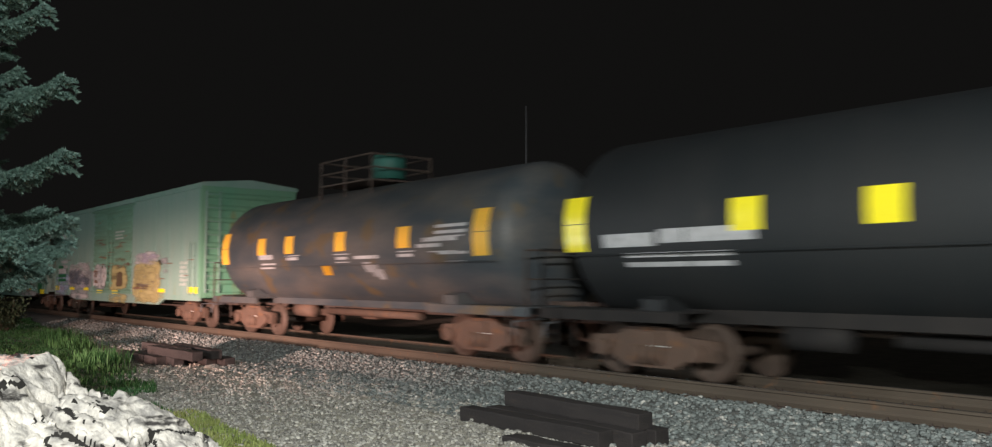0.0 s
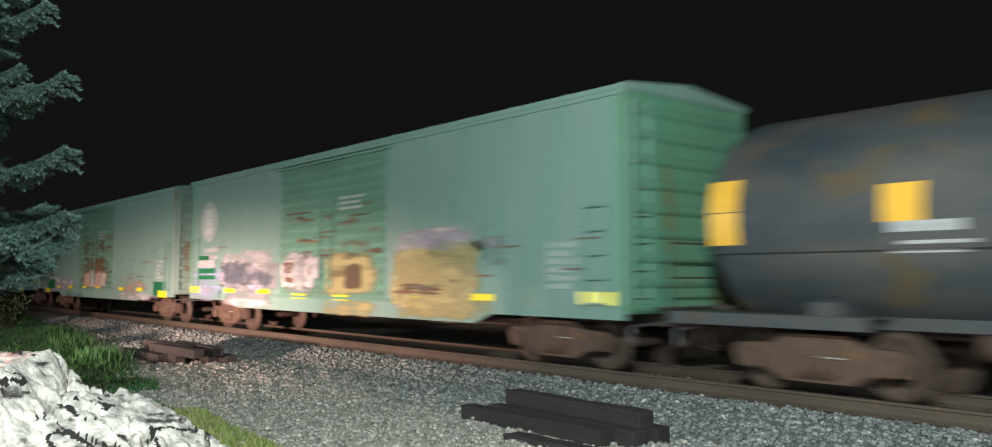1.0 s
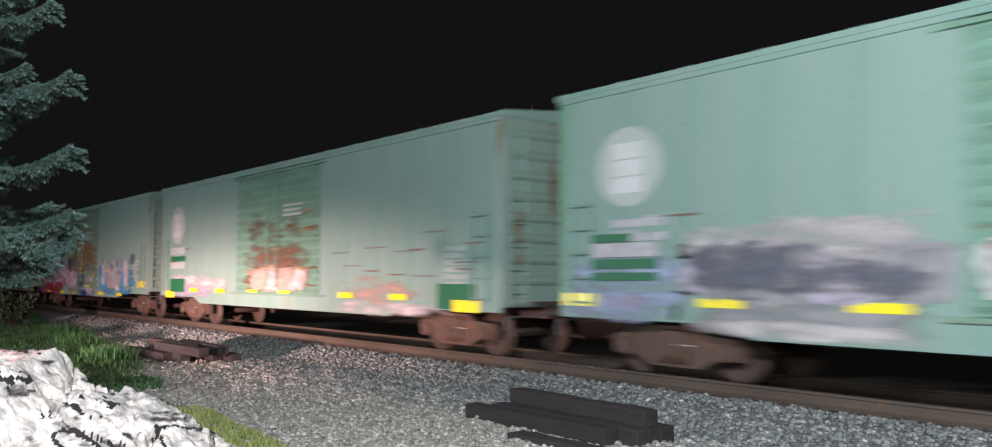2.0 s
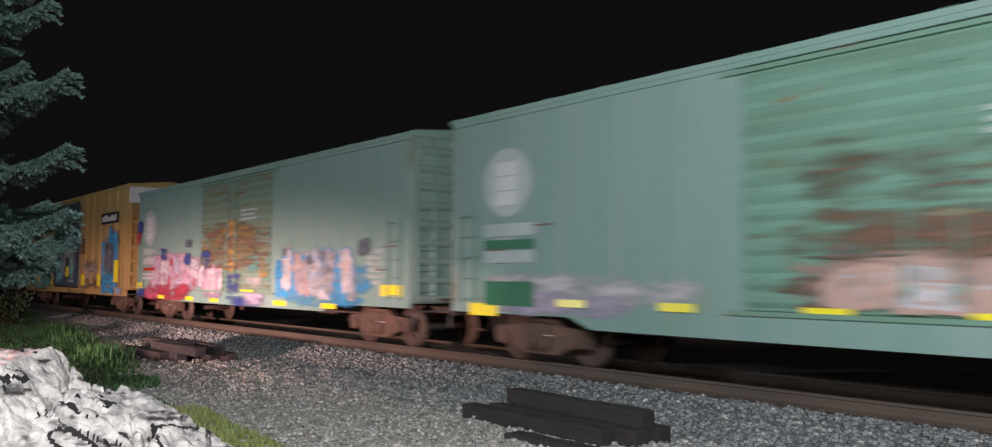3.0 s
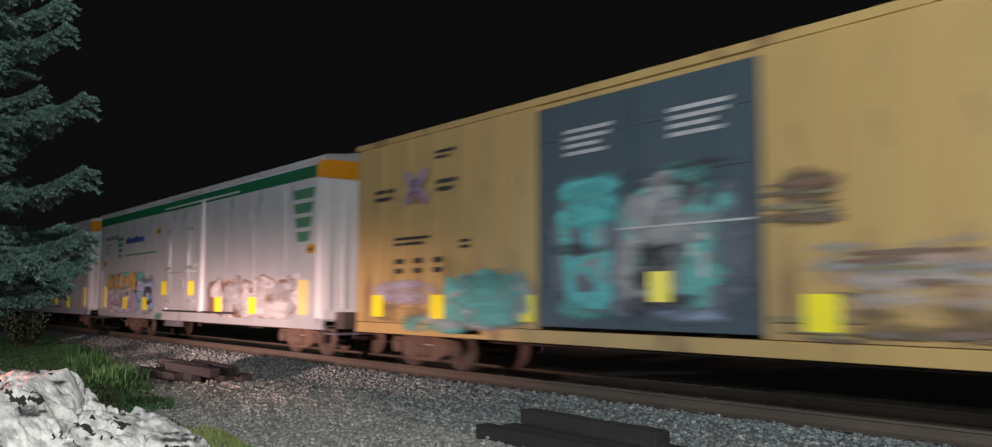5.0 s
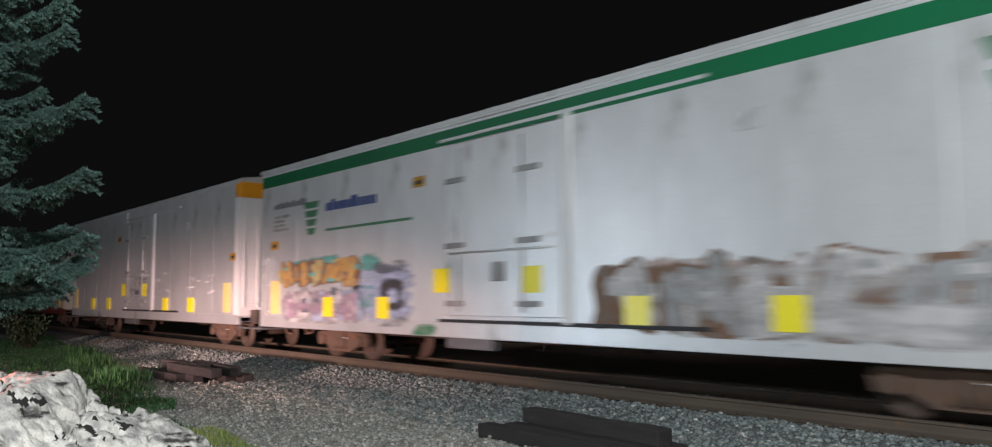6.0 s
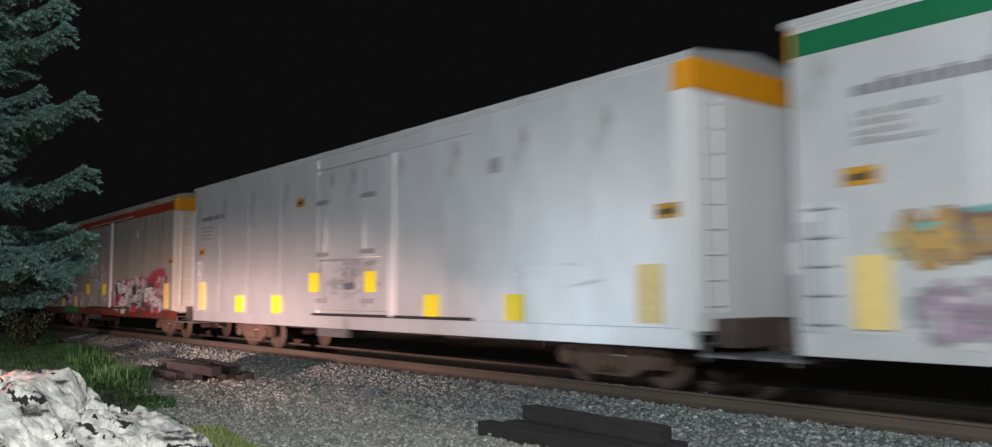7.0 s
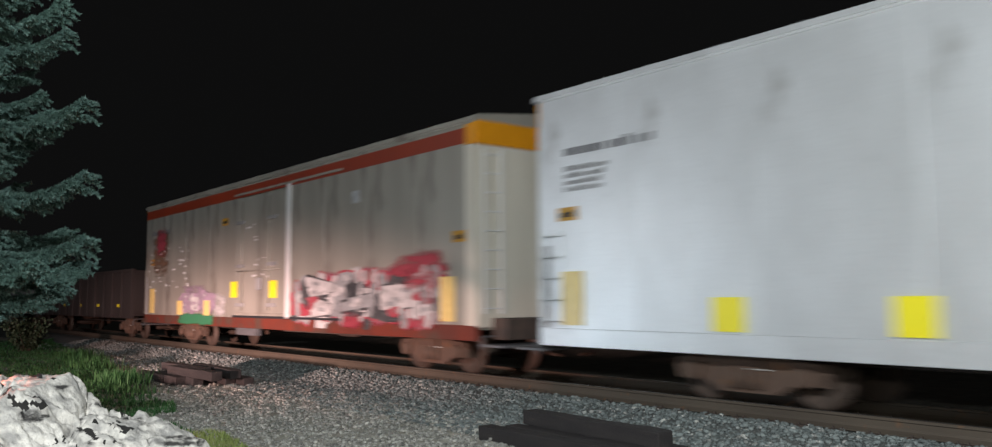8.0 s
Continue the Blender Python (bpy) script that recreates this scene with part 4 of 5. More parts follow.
def green_boxcar(front, rear, label, door_mat, end_mat):
    car, h = wagon("boxcar", label, front, rear)
    g = M["green"]
    part("body", boxes((-h + 0.02, h - 0.02, -1.51, 1.55, 1.0, 4.36)), g, car)
    side_sheets(car, [(-h + 0.15, -2.62), (2.28, h - 0.15)], 0.98, 4.36, g, 1.25)
    ribbed_door(car, -2.6, 2.26, 1.08, 4.18, door_mat, 14)
    bm = bmesh.new()
    prism(bm, [(-h, 0.86), (-h + 3.1, 0.86), (-h + 3.6, 0.68), (h - 3.6, 0.68), (h - 3.1, 0.86), (h, 0.86), (h, 1.02), (-h, 1.02)], -1.56, -1.49)
    prism(bm, [(-h, 0.86), (-h + 3.1, 0.86), (-h + 3.6, 0.68), (h - 3.6, 0.68), (h - 3.1, 0.86), (h, 0.86), (h, 1.02), (-h, 1.02)], 1.49, 1.56)
    part("side_sill", bm, g, car)
    part("eave", boxes((-h, h, -1.585, -1.5, 4.27, 4.375), bevel=0.015), g, car)
    for s in (-1, 1):
        end_wall(car, h, 0.95, 4.36, end_mat, 9, s)
    roof(car, h, 4.41, g, 0.17)
    underframe(car, h, 1.93)
    running_gear(car, h, 1.93, 0.72)
    ladder(car, h - 0.75, 1.1, 2.6, rungs=5, mat=g)
    ladder(car, -h + 0.3, 1.1, 2.6, rungs=5, mat=g)
    ladder(car, h, 1.2, 4.1, on_end=True, rungs=8, mat=g)
    for x in (-h - 0.2, h + 0.02):
        part("end_platform", boxes((x, x + 0.18, -0.9, 0.9, 1.02, 1.05)), M["dark_steel"], car)
    # round emblem, with three bars on it
    bm = bmesh.new()
    prism(bm, [(-7.42 + 0.64 * math.cos(i * math.tau / 40), 3.14 + 0.60 * math.sin(i * math.tau / 40)) for i in range(40)], -1.5655, -1.5625)
    part("emblem", bm, M["emblem"], car, "faded round white emblem")
    for k in range(3):
        plate(car, "emblem_bar", -7.74, -7.12, 2.75 + k * 0.26, 2.98 + k * 0.26, M["chalk_bar"], "", -1.566, 0.003)
    stencil(car, -7.75, -6.6, 2.0, 2.42, 2, M["pale"], 3)
    stencil(car, h - 1.65, h - 0.95, 1.3, 2.1, 6, M["emblem"], 5)
    # pale bars painted as glints on the upper ribs of the door
    stencil(car, 0.4, 1.5, 3.0, 3.36, 3, M["emblem"], 7, -1.596, True)
    for x0, z0 in ((h - 3.6, 1.52), (h - 4.6, 1.6), (-h + 1.0, 1.95), (-h + 2.2, 2.35), (h - 2.9, 2.02), (h - 1.3, 1.62), (h - 1.0, 2.1)):
        plate(car, "scuff", x0, x0 + 0.55, z0, z0 + 0.03, M["g_brown"], "", -1.568, 0.002)
    return car, h


def long_tags(car, xs, z, w=0.72, h=0.12, y=-1.563):
    for x in xs:
        tag(car, x, z, w, h, y)


def reefer(front, rear, label, side_mat, stripe, seed):
    """A tall insulated car with a plug door and smooth sides."""
    car, h = wagon("refrigerator_car", label, front, rear)
    w, pale = side_mat, M["cream_end"] if seed == 3 else M["bright"]
    part("body", boxes((-h + 0.04, h - 0.04, -1.51, 1.55, 0.9, 4.9)), w, car)
    side_sheets(car, [(-h + 0.02, -1.42), (1.98, h - 0.02)], 0.98, 4.88, w, 2.1, 0.006)
    # plug door with hinges, rods and latches
    door = part("plug_door", boxes((-1.36, 1.92, -1.575, -1.515, 1.12, 4.42), bevel=0.012), w, car, "smooth insulated plug door")
    for a, b in (((-0.9, -1.61, 1.2), (-0.9, -1.61, 4.3)), ((0.95, -1.61, 1.2), (0.95, -1.61, 4.3)), ((-1.2, -1.62, 2.3), (1.7, -1.62, 2.3))):
        bm = bmesh.new()
        tube(bm, a, b, 0.02, 8)
        part("lock_rod", bm, w, door)
    for x in (-1.05, 1.1):
        for z in (1.35, 2.45, 3.7):
            part("hinge", boxes((x - 0.28, x + 0.28, -1.63, -1.575, z - 0.05, z + 0.05), bevel=0.008), M["hardware"], door)
    part("door_wheel", boxes((0.1, 0.45, -1.63, -1.576, 1.75, 2.1), bevel=0.03), M["hardware"], door)
    part("door_post", boxes((1.96, 2.16, -1.60, -1.54, 1.0, 4.5), bevel=0.01), M["bright"], car, "white door post")
    part("door_rail", boxes((-1.6, 4.9, -1.60, -1.55, 0.99, 1.05), bevel=0.008), M["ink"], car)
    part("door_track", boxes((-1.6, 4.9, -1.59, -1.55, 4.5, 4.56), bevel=0.008), w, car)
    part("side_sill", boxes((-h, h, -1.56, -1.46, 0.70, 0.99), (-h, h, 1.46, 1.56, 0.70, 0.99), bevel=0.01), M["sill_red"] if seed == 3 else w, car)
    part("threshold", boxes((-1.35, 0.05, -1.56, -1.4, 0.5, 0.70), bevel=0.01), M["mast"], car)
    if stripe:
        part("stripe", boxes((-h + 0.02, h - 0.02, -1.558, -1.551, 4.44, 4.74)), stripe, car)
    part("eave", boxes((-h, h, -1.575, -1.5, 4.80, 4.86), bevel=0.012), w, car)
    for s in (-1, 1):
        a, b = sorted((s * h - s * 0.06, s * h + s * 0.03))
        part("end_wall", boxes((a, b, -1.54, 1.54, 0.95, 4.38), bevel=0.015), pale if s > 0 else w, car)
        part("end_cap", boxes((a, b + 0.004 if s > 0 else b, -1.545, 1.545, 4.39, 4.9), bevel=0.01), M["orange"], car, "orange high-car warning panel")
        part("end_box", boxes(*[(min(s * (h + 0.03), s * (h + 0.45)), max(s * (h + 0.03), s * (h + 0.45)), -1.2, 0.2, 0.72, 1.12)], bevel=0.02), M["dark_steel"], car)
        part("end_step", boxes((min(s * h, s * (h + 0.7)), max(s * h, s * (h + 0.7)), -1.5, 1.5, 0.6, 0.64)), M["mast"], car)
    part("end_sheet", boxes((h + 0.032, h + 0.038, -1.54, -1.05, 0.95, 4.37)), pale, car)
    part("corner_sheet", boxes((h - 0.32, h, -1.562, -1.551, 0.98, 4.39)), pale, car)
    part("corner_cap", boxes((h - 0.32, h, -1.563, -1.551, 4.40, 4.82)), M["orange"], car)
    roof(car, h, 4.9, w, 0.2, 16)
    underframe(car, h, 3.0, 0.9)
    running_gear(car, h, 3.75, 0.82, 2.1)
    ladder(car, h, 1.3, 4.2, on_end=True, rungs=9, mat=M["bright"])
    ladder(car, -h + 0.15, 1.1, 2.5, rungs=5, mat=w)
    part("brake_box", boxes((h + 0.03, h + 0.16, 0.75, 1.2, 1.75, 2.25), bevel=0.02), M["red"] if seed == 3 else M["bright"], car, "red brake fitting" if seed == 3 else "white brake fitting")
    for x in (-9.2, 9.2):
        tag(car, x, 1.48, 0.44, 0.86, faded=True, thick=0.034)
    for x in (-6.2, -3.7) if seed == 3 else (-6.2, -3.7, 3.55, 6.1):
        tag(car, x, 1.25, 0.48, 0.46, thick=0.034, faded=seed == 3)
    tag(car, -1.5, 1.79, 0.5, 0.46, -1.59)
    plate(car, "rub_plate", -h + 0.05, -h + 0.3, 1.0, 2.35, M["matte_white"], "matte white rub plate", -1.563)
    tag(car, 1.17, 1.77, 0.5, 0.46, -1.58)
    for x, z in ((-9.3, 2.85), (9.57, 2.67), (-2.35, 3.82)):
        plate(car, "placard", x - 0.22, x + 0.22, z - 0.11, z + 0.11, M["amber"], "amber warning placard")
        stencil(car, x - 0.15, x + 0.15, z - 0.07, z + 0.07, 1, M["ink"], 2, -1.5685)
    stencil(car, -9.35, -7.45, 3.78, 4.0, 1, M["ink_grey"], seed + 1)
    stencil(car, -9.35, -8.4, 3.2, 3.65, 4, M["hardware"], seed + 2)
    plate(car, "placard", 5.4, 5.75, 3.67, 3.95, M["pale"], "pale square placard")
    return car, h


def tank_car(front, rear, label, paint, z, radius, tall, squares, seed):
    car, h = wagon("tank_car", label, front, rear)
    bm = bmesh.new()
    rings, sill = [], M["sill_black"] if seed else paint
    dome = 0.62
    for i in range(9):
        a = math.pi / 2 * i / 8
        rings.append((-h + dome - dome * math.cos(a), max(0.02, radius * math.sin(a))))
    inner = [(-h + dome + (2 * h - 2 * dome) * k / 6, radius) for k in range(1, 6)]
    rings = rings + inner + [(-s, r) for s, r in rings[::-1]]
    lathe(bm, rings, 64, "x", (0, 0, z))
    part("tank", bm, paint, car)
    for k in range(1, 6):
        bm = bmesh.new()
        x = -h + dome + (2 * h - 2 * dome) * k / 6
        lathe(bm, [(x - 0.02, radius - 0.01), (x - 0.015, radius + 0.006), (x + 0.015, radius + 0.006), (x + 0.02, radius - 0.01)], 64, "x", (0, 0, z))
        part("weld_band", bm, paint, car)
    for y0, y1 in ((-0.75, -0.6), (0.6, 0.75)):
        part("side_sill", boxes((-h + 1.2, h - 1.2, y0, y1, 0.86, 1.12), bevel=0.01), sill, car)
    part("centre_sill", boxes((-h - 0.45, h + 0.45, -0.28, 0.28, 0.74, 1.1), bevel=0.01), M["dark_steel"], car)
    for s in (-1, 1):
        a, b = sorted((s * (h - 2.6), s * (h + 0.35)))
        part("end_sill", boxes((a, b, -1.42, -1.32, 0.86, 1.02), (a, b, 1.32, 1.42, 0.86, 1.02), (a, b, -1.4, 1.4, 1.0, 1.03), bevel=0.006), sill, car)
        bm = bmesh.new()
        out = [(-1.3, 1.0), (1.3, 1.0), (1.32, 1.2), (1.1, 1.25), (0.9, z - radius * 0.8), (0, z - radius * 0.98), (-0.9, z - radius * 0.8), (-1.1, 1.25), (-1.32, 1.2)]
        prism(bm, out, s * (h - 2.0) - 0.2, s * (h - 2.0) + 0.2, "x")
        part("saddle", bm, paint, car)
        bm = bmesh.new()
        for y in (-1.4, 1.4):
            tube(bm, (s * (h + 0.3), y, 1.02), (s * (h + 0.3), y, 2.0), 0.02, 6)
        tube(bm, (s * (h + 0.3), -1.4, 2.0), (s * (h + 0.3), 1.4, 2.0), 0.02, 6)
        tube(bm, (s * (h + 0.3), -1.4, 1.5), (s * (h + 0.3), 1.4, 1.5), 0.016, 6)
        for y in (-1.45, -1.05):
            tube(bm, (s * (h - 0.1), y, 1.0), (s * (h - 0.1), y, 0.4), 0.016, 6)
        part("hand_rail", bm, M["dark_steel"] if not seed else M["sill_black"], car)
    bm = bmesh.new()
    tube(bm, (-h + 0.4, -radius * 0.985, z - 0.45), (h - 0.4, -radius * 0.985, z - 0.45), 0.012, 6)
    part("grab_rail", bm, paint, car)
    bm = bmesh.new()
    tube(bm, (-1.6, -0.5, 0.72), (2.4, -0.45, 0.7), 0.09, 10)
    lathe(bm, [(-0.45, 0.05), (-0.43, 0.18), (0.43, 0.18), (0.45, 0.05)], 14, "x", (-2.6, -0.6, 0.72))
    box(bm, -0.3, 0.3, -0.3, 0.3, 0.55, 1.05, 0.03)
    part("outlet_valve", bm, sill if seed else M["steel"], car)
    running_gear(car, h, 1.75, 0.72, 1.75 if seed else 1.35)

    def curved_tag(x, w, z0, z1, mat, name, label, lift=0.006):
        bm = bmesh.new()
        n = 8
        pts = []
        for i in range(n + 1):
            dz = z0 + (z1 - z0) * i / n - z
            pts.append((-math.sqrt(max(0.01, (radius + lift) ** 2 - dz * dz)), z + dz))
        back = [(y + 0.005, q) for y, q in pts[::-1]]
        prism(bm, pts + back, x - w / 2, x + w / 2, "x")
        part(name, bm, mat, car, label)
    sheet = (M["tag"], "reflector", "yellow reflective safety sheet") if seed else (M["tag_old"], "reflector", "weathered amber reflective safety sheet")
    for x in tall:
        curved_tag(x, 0.46, 1.93, 2.36, *sheet), curved_tag(x, 0.46, 2.372, 2.80, *sheet)
    for x in squares:
        curved_tag(x, 0.46, 2.14, 2.58, *sheet)
    return car, h, curved_tag


def catwalk(car, x0, x1, z, top):
    """The railed platform over a tank car's fittings."""
    part("platform", boxes((x0, x1, -0.85, 0.85, z, z + 0.04)), M["dark_steel"], car)

    def bar(name, a, b, r):
        bm = bmesh.new()
        tube(bm, a, b, r, 6)
        part(name, bm, M["dark_steel"], car)
    for y in (-0.83, 0.83):
        for x in (x0, (x0 + x1) / 2, x1):
            bar("rail_post", (x, y, z - 0.4), (x, y, top), 0.025)
        for q in (top, (z + top) / 2):
            bar("guard_rail", (x0, y, q), (x1, y, q), 0.022)
    for q in (top, (z + top) / 2):
        for x in (x0, x1):
            bar("guard_rail", (x, -0.83, q), (x, 0.83, q), 0.022)


def gondola(front, rear, label, m):
    car, h = wagon("gondola_car", label, front, rear)
    part("floor", boxes((-h, h, -1.48, 1.48, 0.95, 1.08)), m, car)
    for y in (-1, 1):
        a, b = sorted((y * 1.46, y * 1.52))
        part("side_wall", boxes((-h, h, a, b, 0.8, 2.66), (-h, h, min(y * 1.44, y * 1.58), max(y * 1.44, y * 1.58), 2.6, 2.72), bevel=0.01), m, car)
    for k in range(13):
        x = -h + 0.1 + k * (2 * h - 0.2) / 12
        part("rib", boxes((x - 0.06, x + 0.06, -1.59, -1.521, 0.82, 2.6), bevel=0.01), m, car)
    for s in (-1, 1):
        a, b = sorted((s * h, s * (h - 0.08)))
        part("end_wall", boxes((a, b, -1.46, 1.46, 0.9, 2.66), bevel=0.01), m, car)
    underframe(car, h, 1.9)
    running_gear(car, h, 1.9, 0.72)
    for k in range(5):
        tag(car, -h + 2 + k * (2 * h - 4) / 4, 1.3, 0.3, 0.12, -1.522)


def build_train():
    # two tank cars lead
    car, h, sheet = tank_car(3.4, -10.3, "black tank car with yellow reflective sheets", M["tank_black"], 2.32, 1.47, (-6.3, 6.0), (-3.13, -1.26, 0.6, 2.6), 1)
    for x0, x1, z0, z1 in ((-5.7, -4.7, 1.98, 2.18), (-4.6, -3.0, 2.02, 2.22), (-5.3, -3.4, 1.82, 1.89), (-5.3, -3.4, 1.68, 1.75)):
        sheet((x0 + x1) / 2, x1 - x0, z0, z1, M["pale"], "stencil", "faded white lettering", 0.004)
    catwalk(car, 0.6, 3.2, 3.82, 4.35)
    car, h, sheet = tank_car(-11.3, -24.5, "weathered grey tank car with a top platform", M["tank_grey"], 2.28, 1.47, (5.73, -5.95), (3.2, 0.6, -1.95, -3.55), 0)
    for x0, x1, z0, z1 in ((4.3, 5.3, 2.5, 2.56), (4.3, 5.3, 2.38, 2.44), (4.3, 5.2, 2.31, 2.335), (3.7, 4.5, 2.13, 2.2), (4.1, 5.0, 2.03, 2.05), (4.6, 5.2, 1.82, 1.85), (3.0, 3.6, 2.06, 2.08), (0.3, 1.0, 2.06, 2.08), (0.35, 0.95, 1.88, 1.9), (-2.1, -1.4, 2.08, 2.1), (-3.6, -2.8, 1.88, 1.92), (-3.7, -2.9, 1.78, 1.82), (3.9, 5.0, 2.24, 2.32), (4.4, 5.3, 1.98, 2.03), (3.0, 3.5, 1.96, 2.02), (0.4, 0.9, 1.95, 2.01), (-3.7, -2.9, 2.02, 2.14), (1.2, 2.2, 1.95, 2.02), (-2.1, -1.5, 1.98, 2.05)):
        sheet((x0 + x1) / 2, x1 - x0, z0, z1, M["pale"], "stencil", "faded white lettering", 0.004)
    for k, (x, w, z0, z1) in enumerate(((1.85, 0.5, 1.66, 1.84), (2.05, 0.42, 1.56, 1.72), (1.7, 0.3, 1.74, 1.88), (2.15, 0.22, 1.50, 1.62))):
        sheet(x, w, z0, z1, M["g_smoke"], "paint_patch", "pale touch-up paint", 0.004 + 0.001 * k)
    sheet(-0.15, 0.4, 1.6, 1.82, M["amber"], "placard", "yellow hazard placard", 0.006)
    catwalk(car, -1.5, 0.9, 3.8, 4.42)
    bm = bmesh.new()
    lathe(bm, [(3.9, 0.4), (4.40, 0.4), (4.50, 0.34), (4.54, 0.1)], 24, "z", (0.35, 0, 0))
    part("valve_dome", bm, M["valve_green"], car, "green protective valve housing")

    # three green boxcars
    car, h = green_boxcar(-25.57, -43.34, "green boxcar with graffiti along its lower side", M["green_door"], M["green_end"])
    long_tags(car, (-5.8, -3.62), 1.14)
    tag(car, -8.45, 1.14, 0.75, 0.2)
    long_tags(car, (-1.5, 0.5), 1.05, y=-1.6)
    long_tags(car, (3.38, 5.5), 1.15)
    tag(car, 8.35, 1.18, 0.8, 0.2)
    mist(car, -1.566, (-9.0, -6.2, 0.7, 1.95, "ice", 1), (-6.9, -2.55, 0.9, 2.45, "chalk", 1), (-6.6, -2.6, 0.68, 1.3, "smoke", 1), (-6.7, -2.5, 0.66, 0.98, "chalk", 1))
    graffiti(car, -6.4, -2.9, 1.15, 1.95, "slate", ("smoke", "slate", "lilac", "smoke"), 4, 41, y=-1.571)
    mist(car, -1.5825, (-6.6, -2.6, 1.0, 2.2, "chalk", 0), (-6.5, -4.4, 1.25, 2.0, "slate", 1), (-5.0, -2.8, 1.2, 1.75, "slate", 1), (-6.5, -2.6, 1.75, 2.3, "chalk", 0), (-9.0, -6.5, 0.72, 1.5, "lilac", 0))
    for x1, z0, z1 in ((-7.35, 2.02, 2.14), (-6.85, 1.62, 1.76), (-6.85, 1.44, 1.56)):
        plate(car, "paint_patch", -8.15, x1, z0, z1, M["green_dark"], "dark green repainted panel", -1.588)
    plate(car, "paint_patch", -8.15, -6.85, 1.79, 2.0, M["pale"], "white repainted band", -1.588)
    mist(car, -1.5925, (-2.6, -0.4, 1.05, 2.25, "chalk", 1), (-2.6, -0.5, 1.7, 2.1, "brown", 0), (-2.6, -0.5, 1.1, 1.5, "smoke", 1), (-0.4, 2.15, 1.05, 2.1, "straw", 2), (0.1, 2.2, 1.8, 2.4, "olive", 0))
    graffiti(car, -2.4, -0.6, 1.2, 2.05, "chalk", ("brown", "smoke", "chalk"), 3, 12, y=-1.597)
    mist(car, -1.606, (0.6, 1.5, 1.2, 1.85, "umber", 2), (-0.2, 1.0, 1.3, 1.9, "olive", 0))
    mist(car, -1.566, (2.4, 4.4, 0.6, 2.3, "straw", 2), (3.6, 5.6, 0.6, 2.3, "straw", 2), (2.3, 5.7, 1.95, 2.55, "chalk", 1), (2.4, 5.6, 2.0, 2.5, "lilac", 0), (2.4, 6.2, 0.62, 1.3, "straw", 1), (-0.7, 2.4, 0.6, 1.06, "straw", 1), (5.2, 6.4, 1.6, 2.4, "smoke", 0))
    graffiti(car, 2.7, 5.2, 0.9, 1.95, "straw", ("straw", "straw"), 4, 14, y=-1.571)
    mist(car, -1.580, (2.4, 5.6, 0.6, 2.15, "straw", 1))
    rust_streaks(car, 2.6, 5.2, 1.2, 1.6, 9, 61, -1.583)
    rust_streaks(car, -2.5, 2.2, 1.9, 3.2, 26, 62, -1.592)
    car, h = green_boxcar(-44.88, -62.85, "green boxcar with painted door and headlight haze painted along its lower side", M["green_door"], M["pale_end"])
    long_tags(car, (-5.8, -3.7, -1.45, 0.5, 3.6, 5.75), 1.08, 0.62, y=-1.6)
    tag(car, 8.0, 0.95, 0.8, 0.22)
    tag(car, -8.05, 0.92, 0.8, 0.22)
    for z0, z1, m, label in ((2.20, 2.42, "emblem", "faded white lettering band"), (1.98, 2.14, "green_dark", "dark green repainted panel"), (1.74, 1.95, "emblem", "faded white lettering band"), (1.0, 1.42, "green_dark", "dark green repainted panel")):
        plate(car, "paint_patch", -8.0, -6.7, z0, z1, M[m], label, -1.572)
    plate(car, "paint_patch", 7.1, 8.3, 0.88, 1.36, M["green_dark"], "dark green repainted panel")
    # headlight glow on the lower side, painted as pale and pinkish sheets
    mist(car, -1.5665, (-8.7, -2.6, 0.9, 1.65, "chalk", 1), (-8.6, -4.0, 0.8, 1.3, "lilac", 1), (2.4, 8.0, 0.66, 1.02, "chalk", 1), (2.5, 7.0, 0.8, 1.7, "peach", 0))
    mist(car, -1.5925, (-2.5, 2.3, 1.05, 2.5, "brown", 1), (-2.4, 2.2, 1.1, 1.9, "peach", 1), (-2.6, 2.3, 2.2, 3.3, "umber", 0))
    rust_streaks(car, -2.5, 2.2, 1.15, 3.2, 26, 63, -1.5965)
    graffiti(car, -1.4, 1.6, 1.1, 1.7, "peach", ("peach", "chalk"), 4, 16, y=-1.6)
    for x0, z0 in ((2.9, 2.02), (4.4, 2.1), (5.6, 2.0), (3.4, 1.72), (6.6, 2.36), (7.6, 1.75), (6.2, 1.5)):
        plate(car, "scuff", x0, x0 + 0.8, z0, z0 + 0.025, M["ink_grey"], "", -1.572, 0.002)
    car, h = green_boxcar(-64.3, -81.71, "green boxcar with rusty doors and large bright graffiti", M["rust_door"], M["pale_end"])
    long_tags(car, (-6.1, -3.5, -1.5), 0.79, 0.62)
    long_tags(car, (0.95, 2.83, 5.38), 0.81, 0.7)
    tag(car, 0.92, 1.06, 0.8, 0.12, -1.6)
    tag(car, 8.05, 1.2, 0.8, 0.24)
    tag(car, -8.35, 1.15, 0.7, 0.2)
    mist(car, -1.566, (-8.0, -2.5, 0.9, 2.3, "pink", 2), (-8.5, -2.7, 0.62, 1.35, "crimson", 1), (-8.3, -5.0, 0.6, 1.2, "rose", 1), (-7.0, -3.0, 1.1, 2.15, "lilac", 0))
    graffiti(car, -7.0, -2.7, 1.0, 2.2, "mauve", ("pink", "chalk", "pink", "lilac"), 6, 18, ("crimson",), y=-1.571)
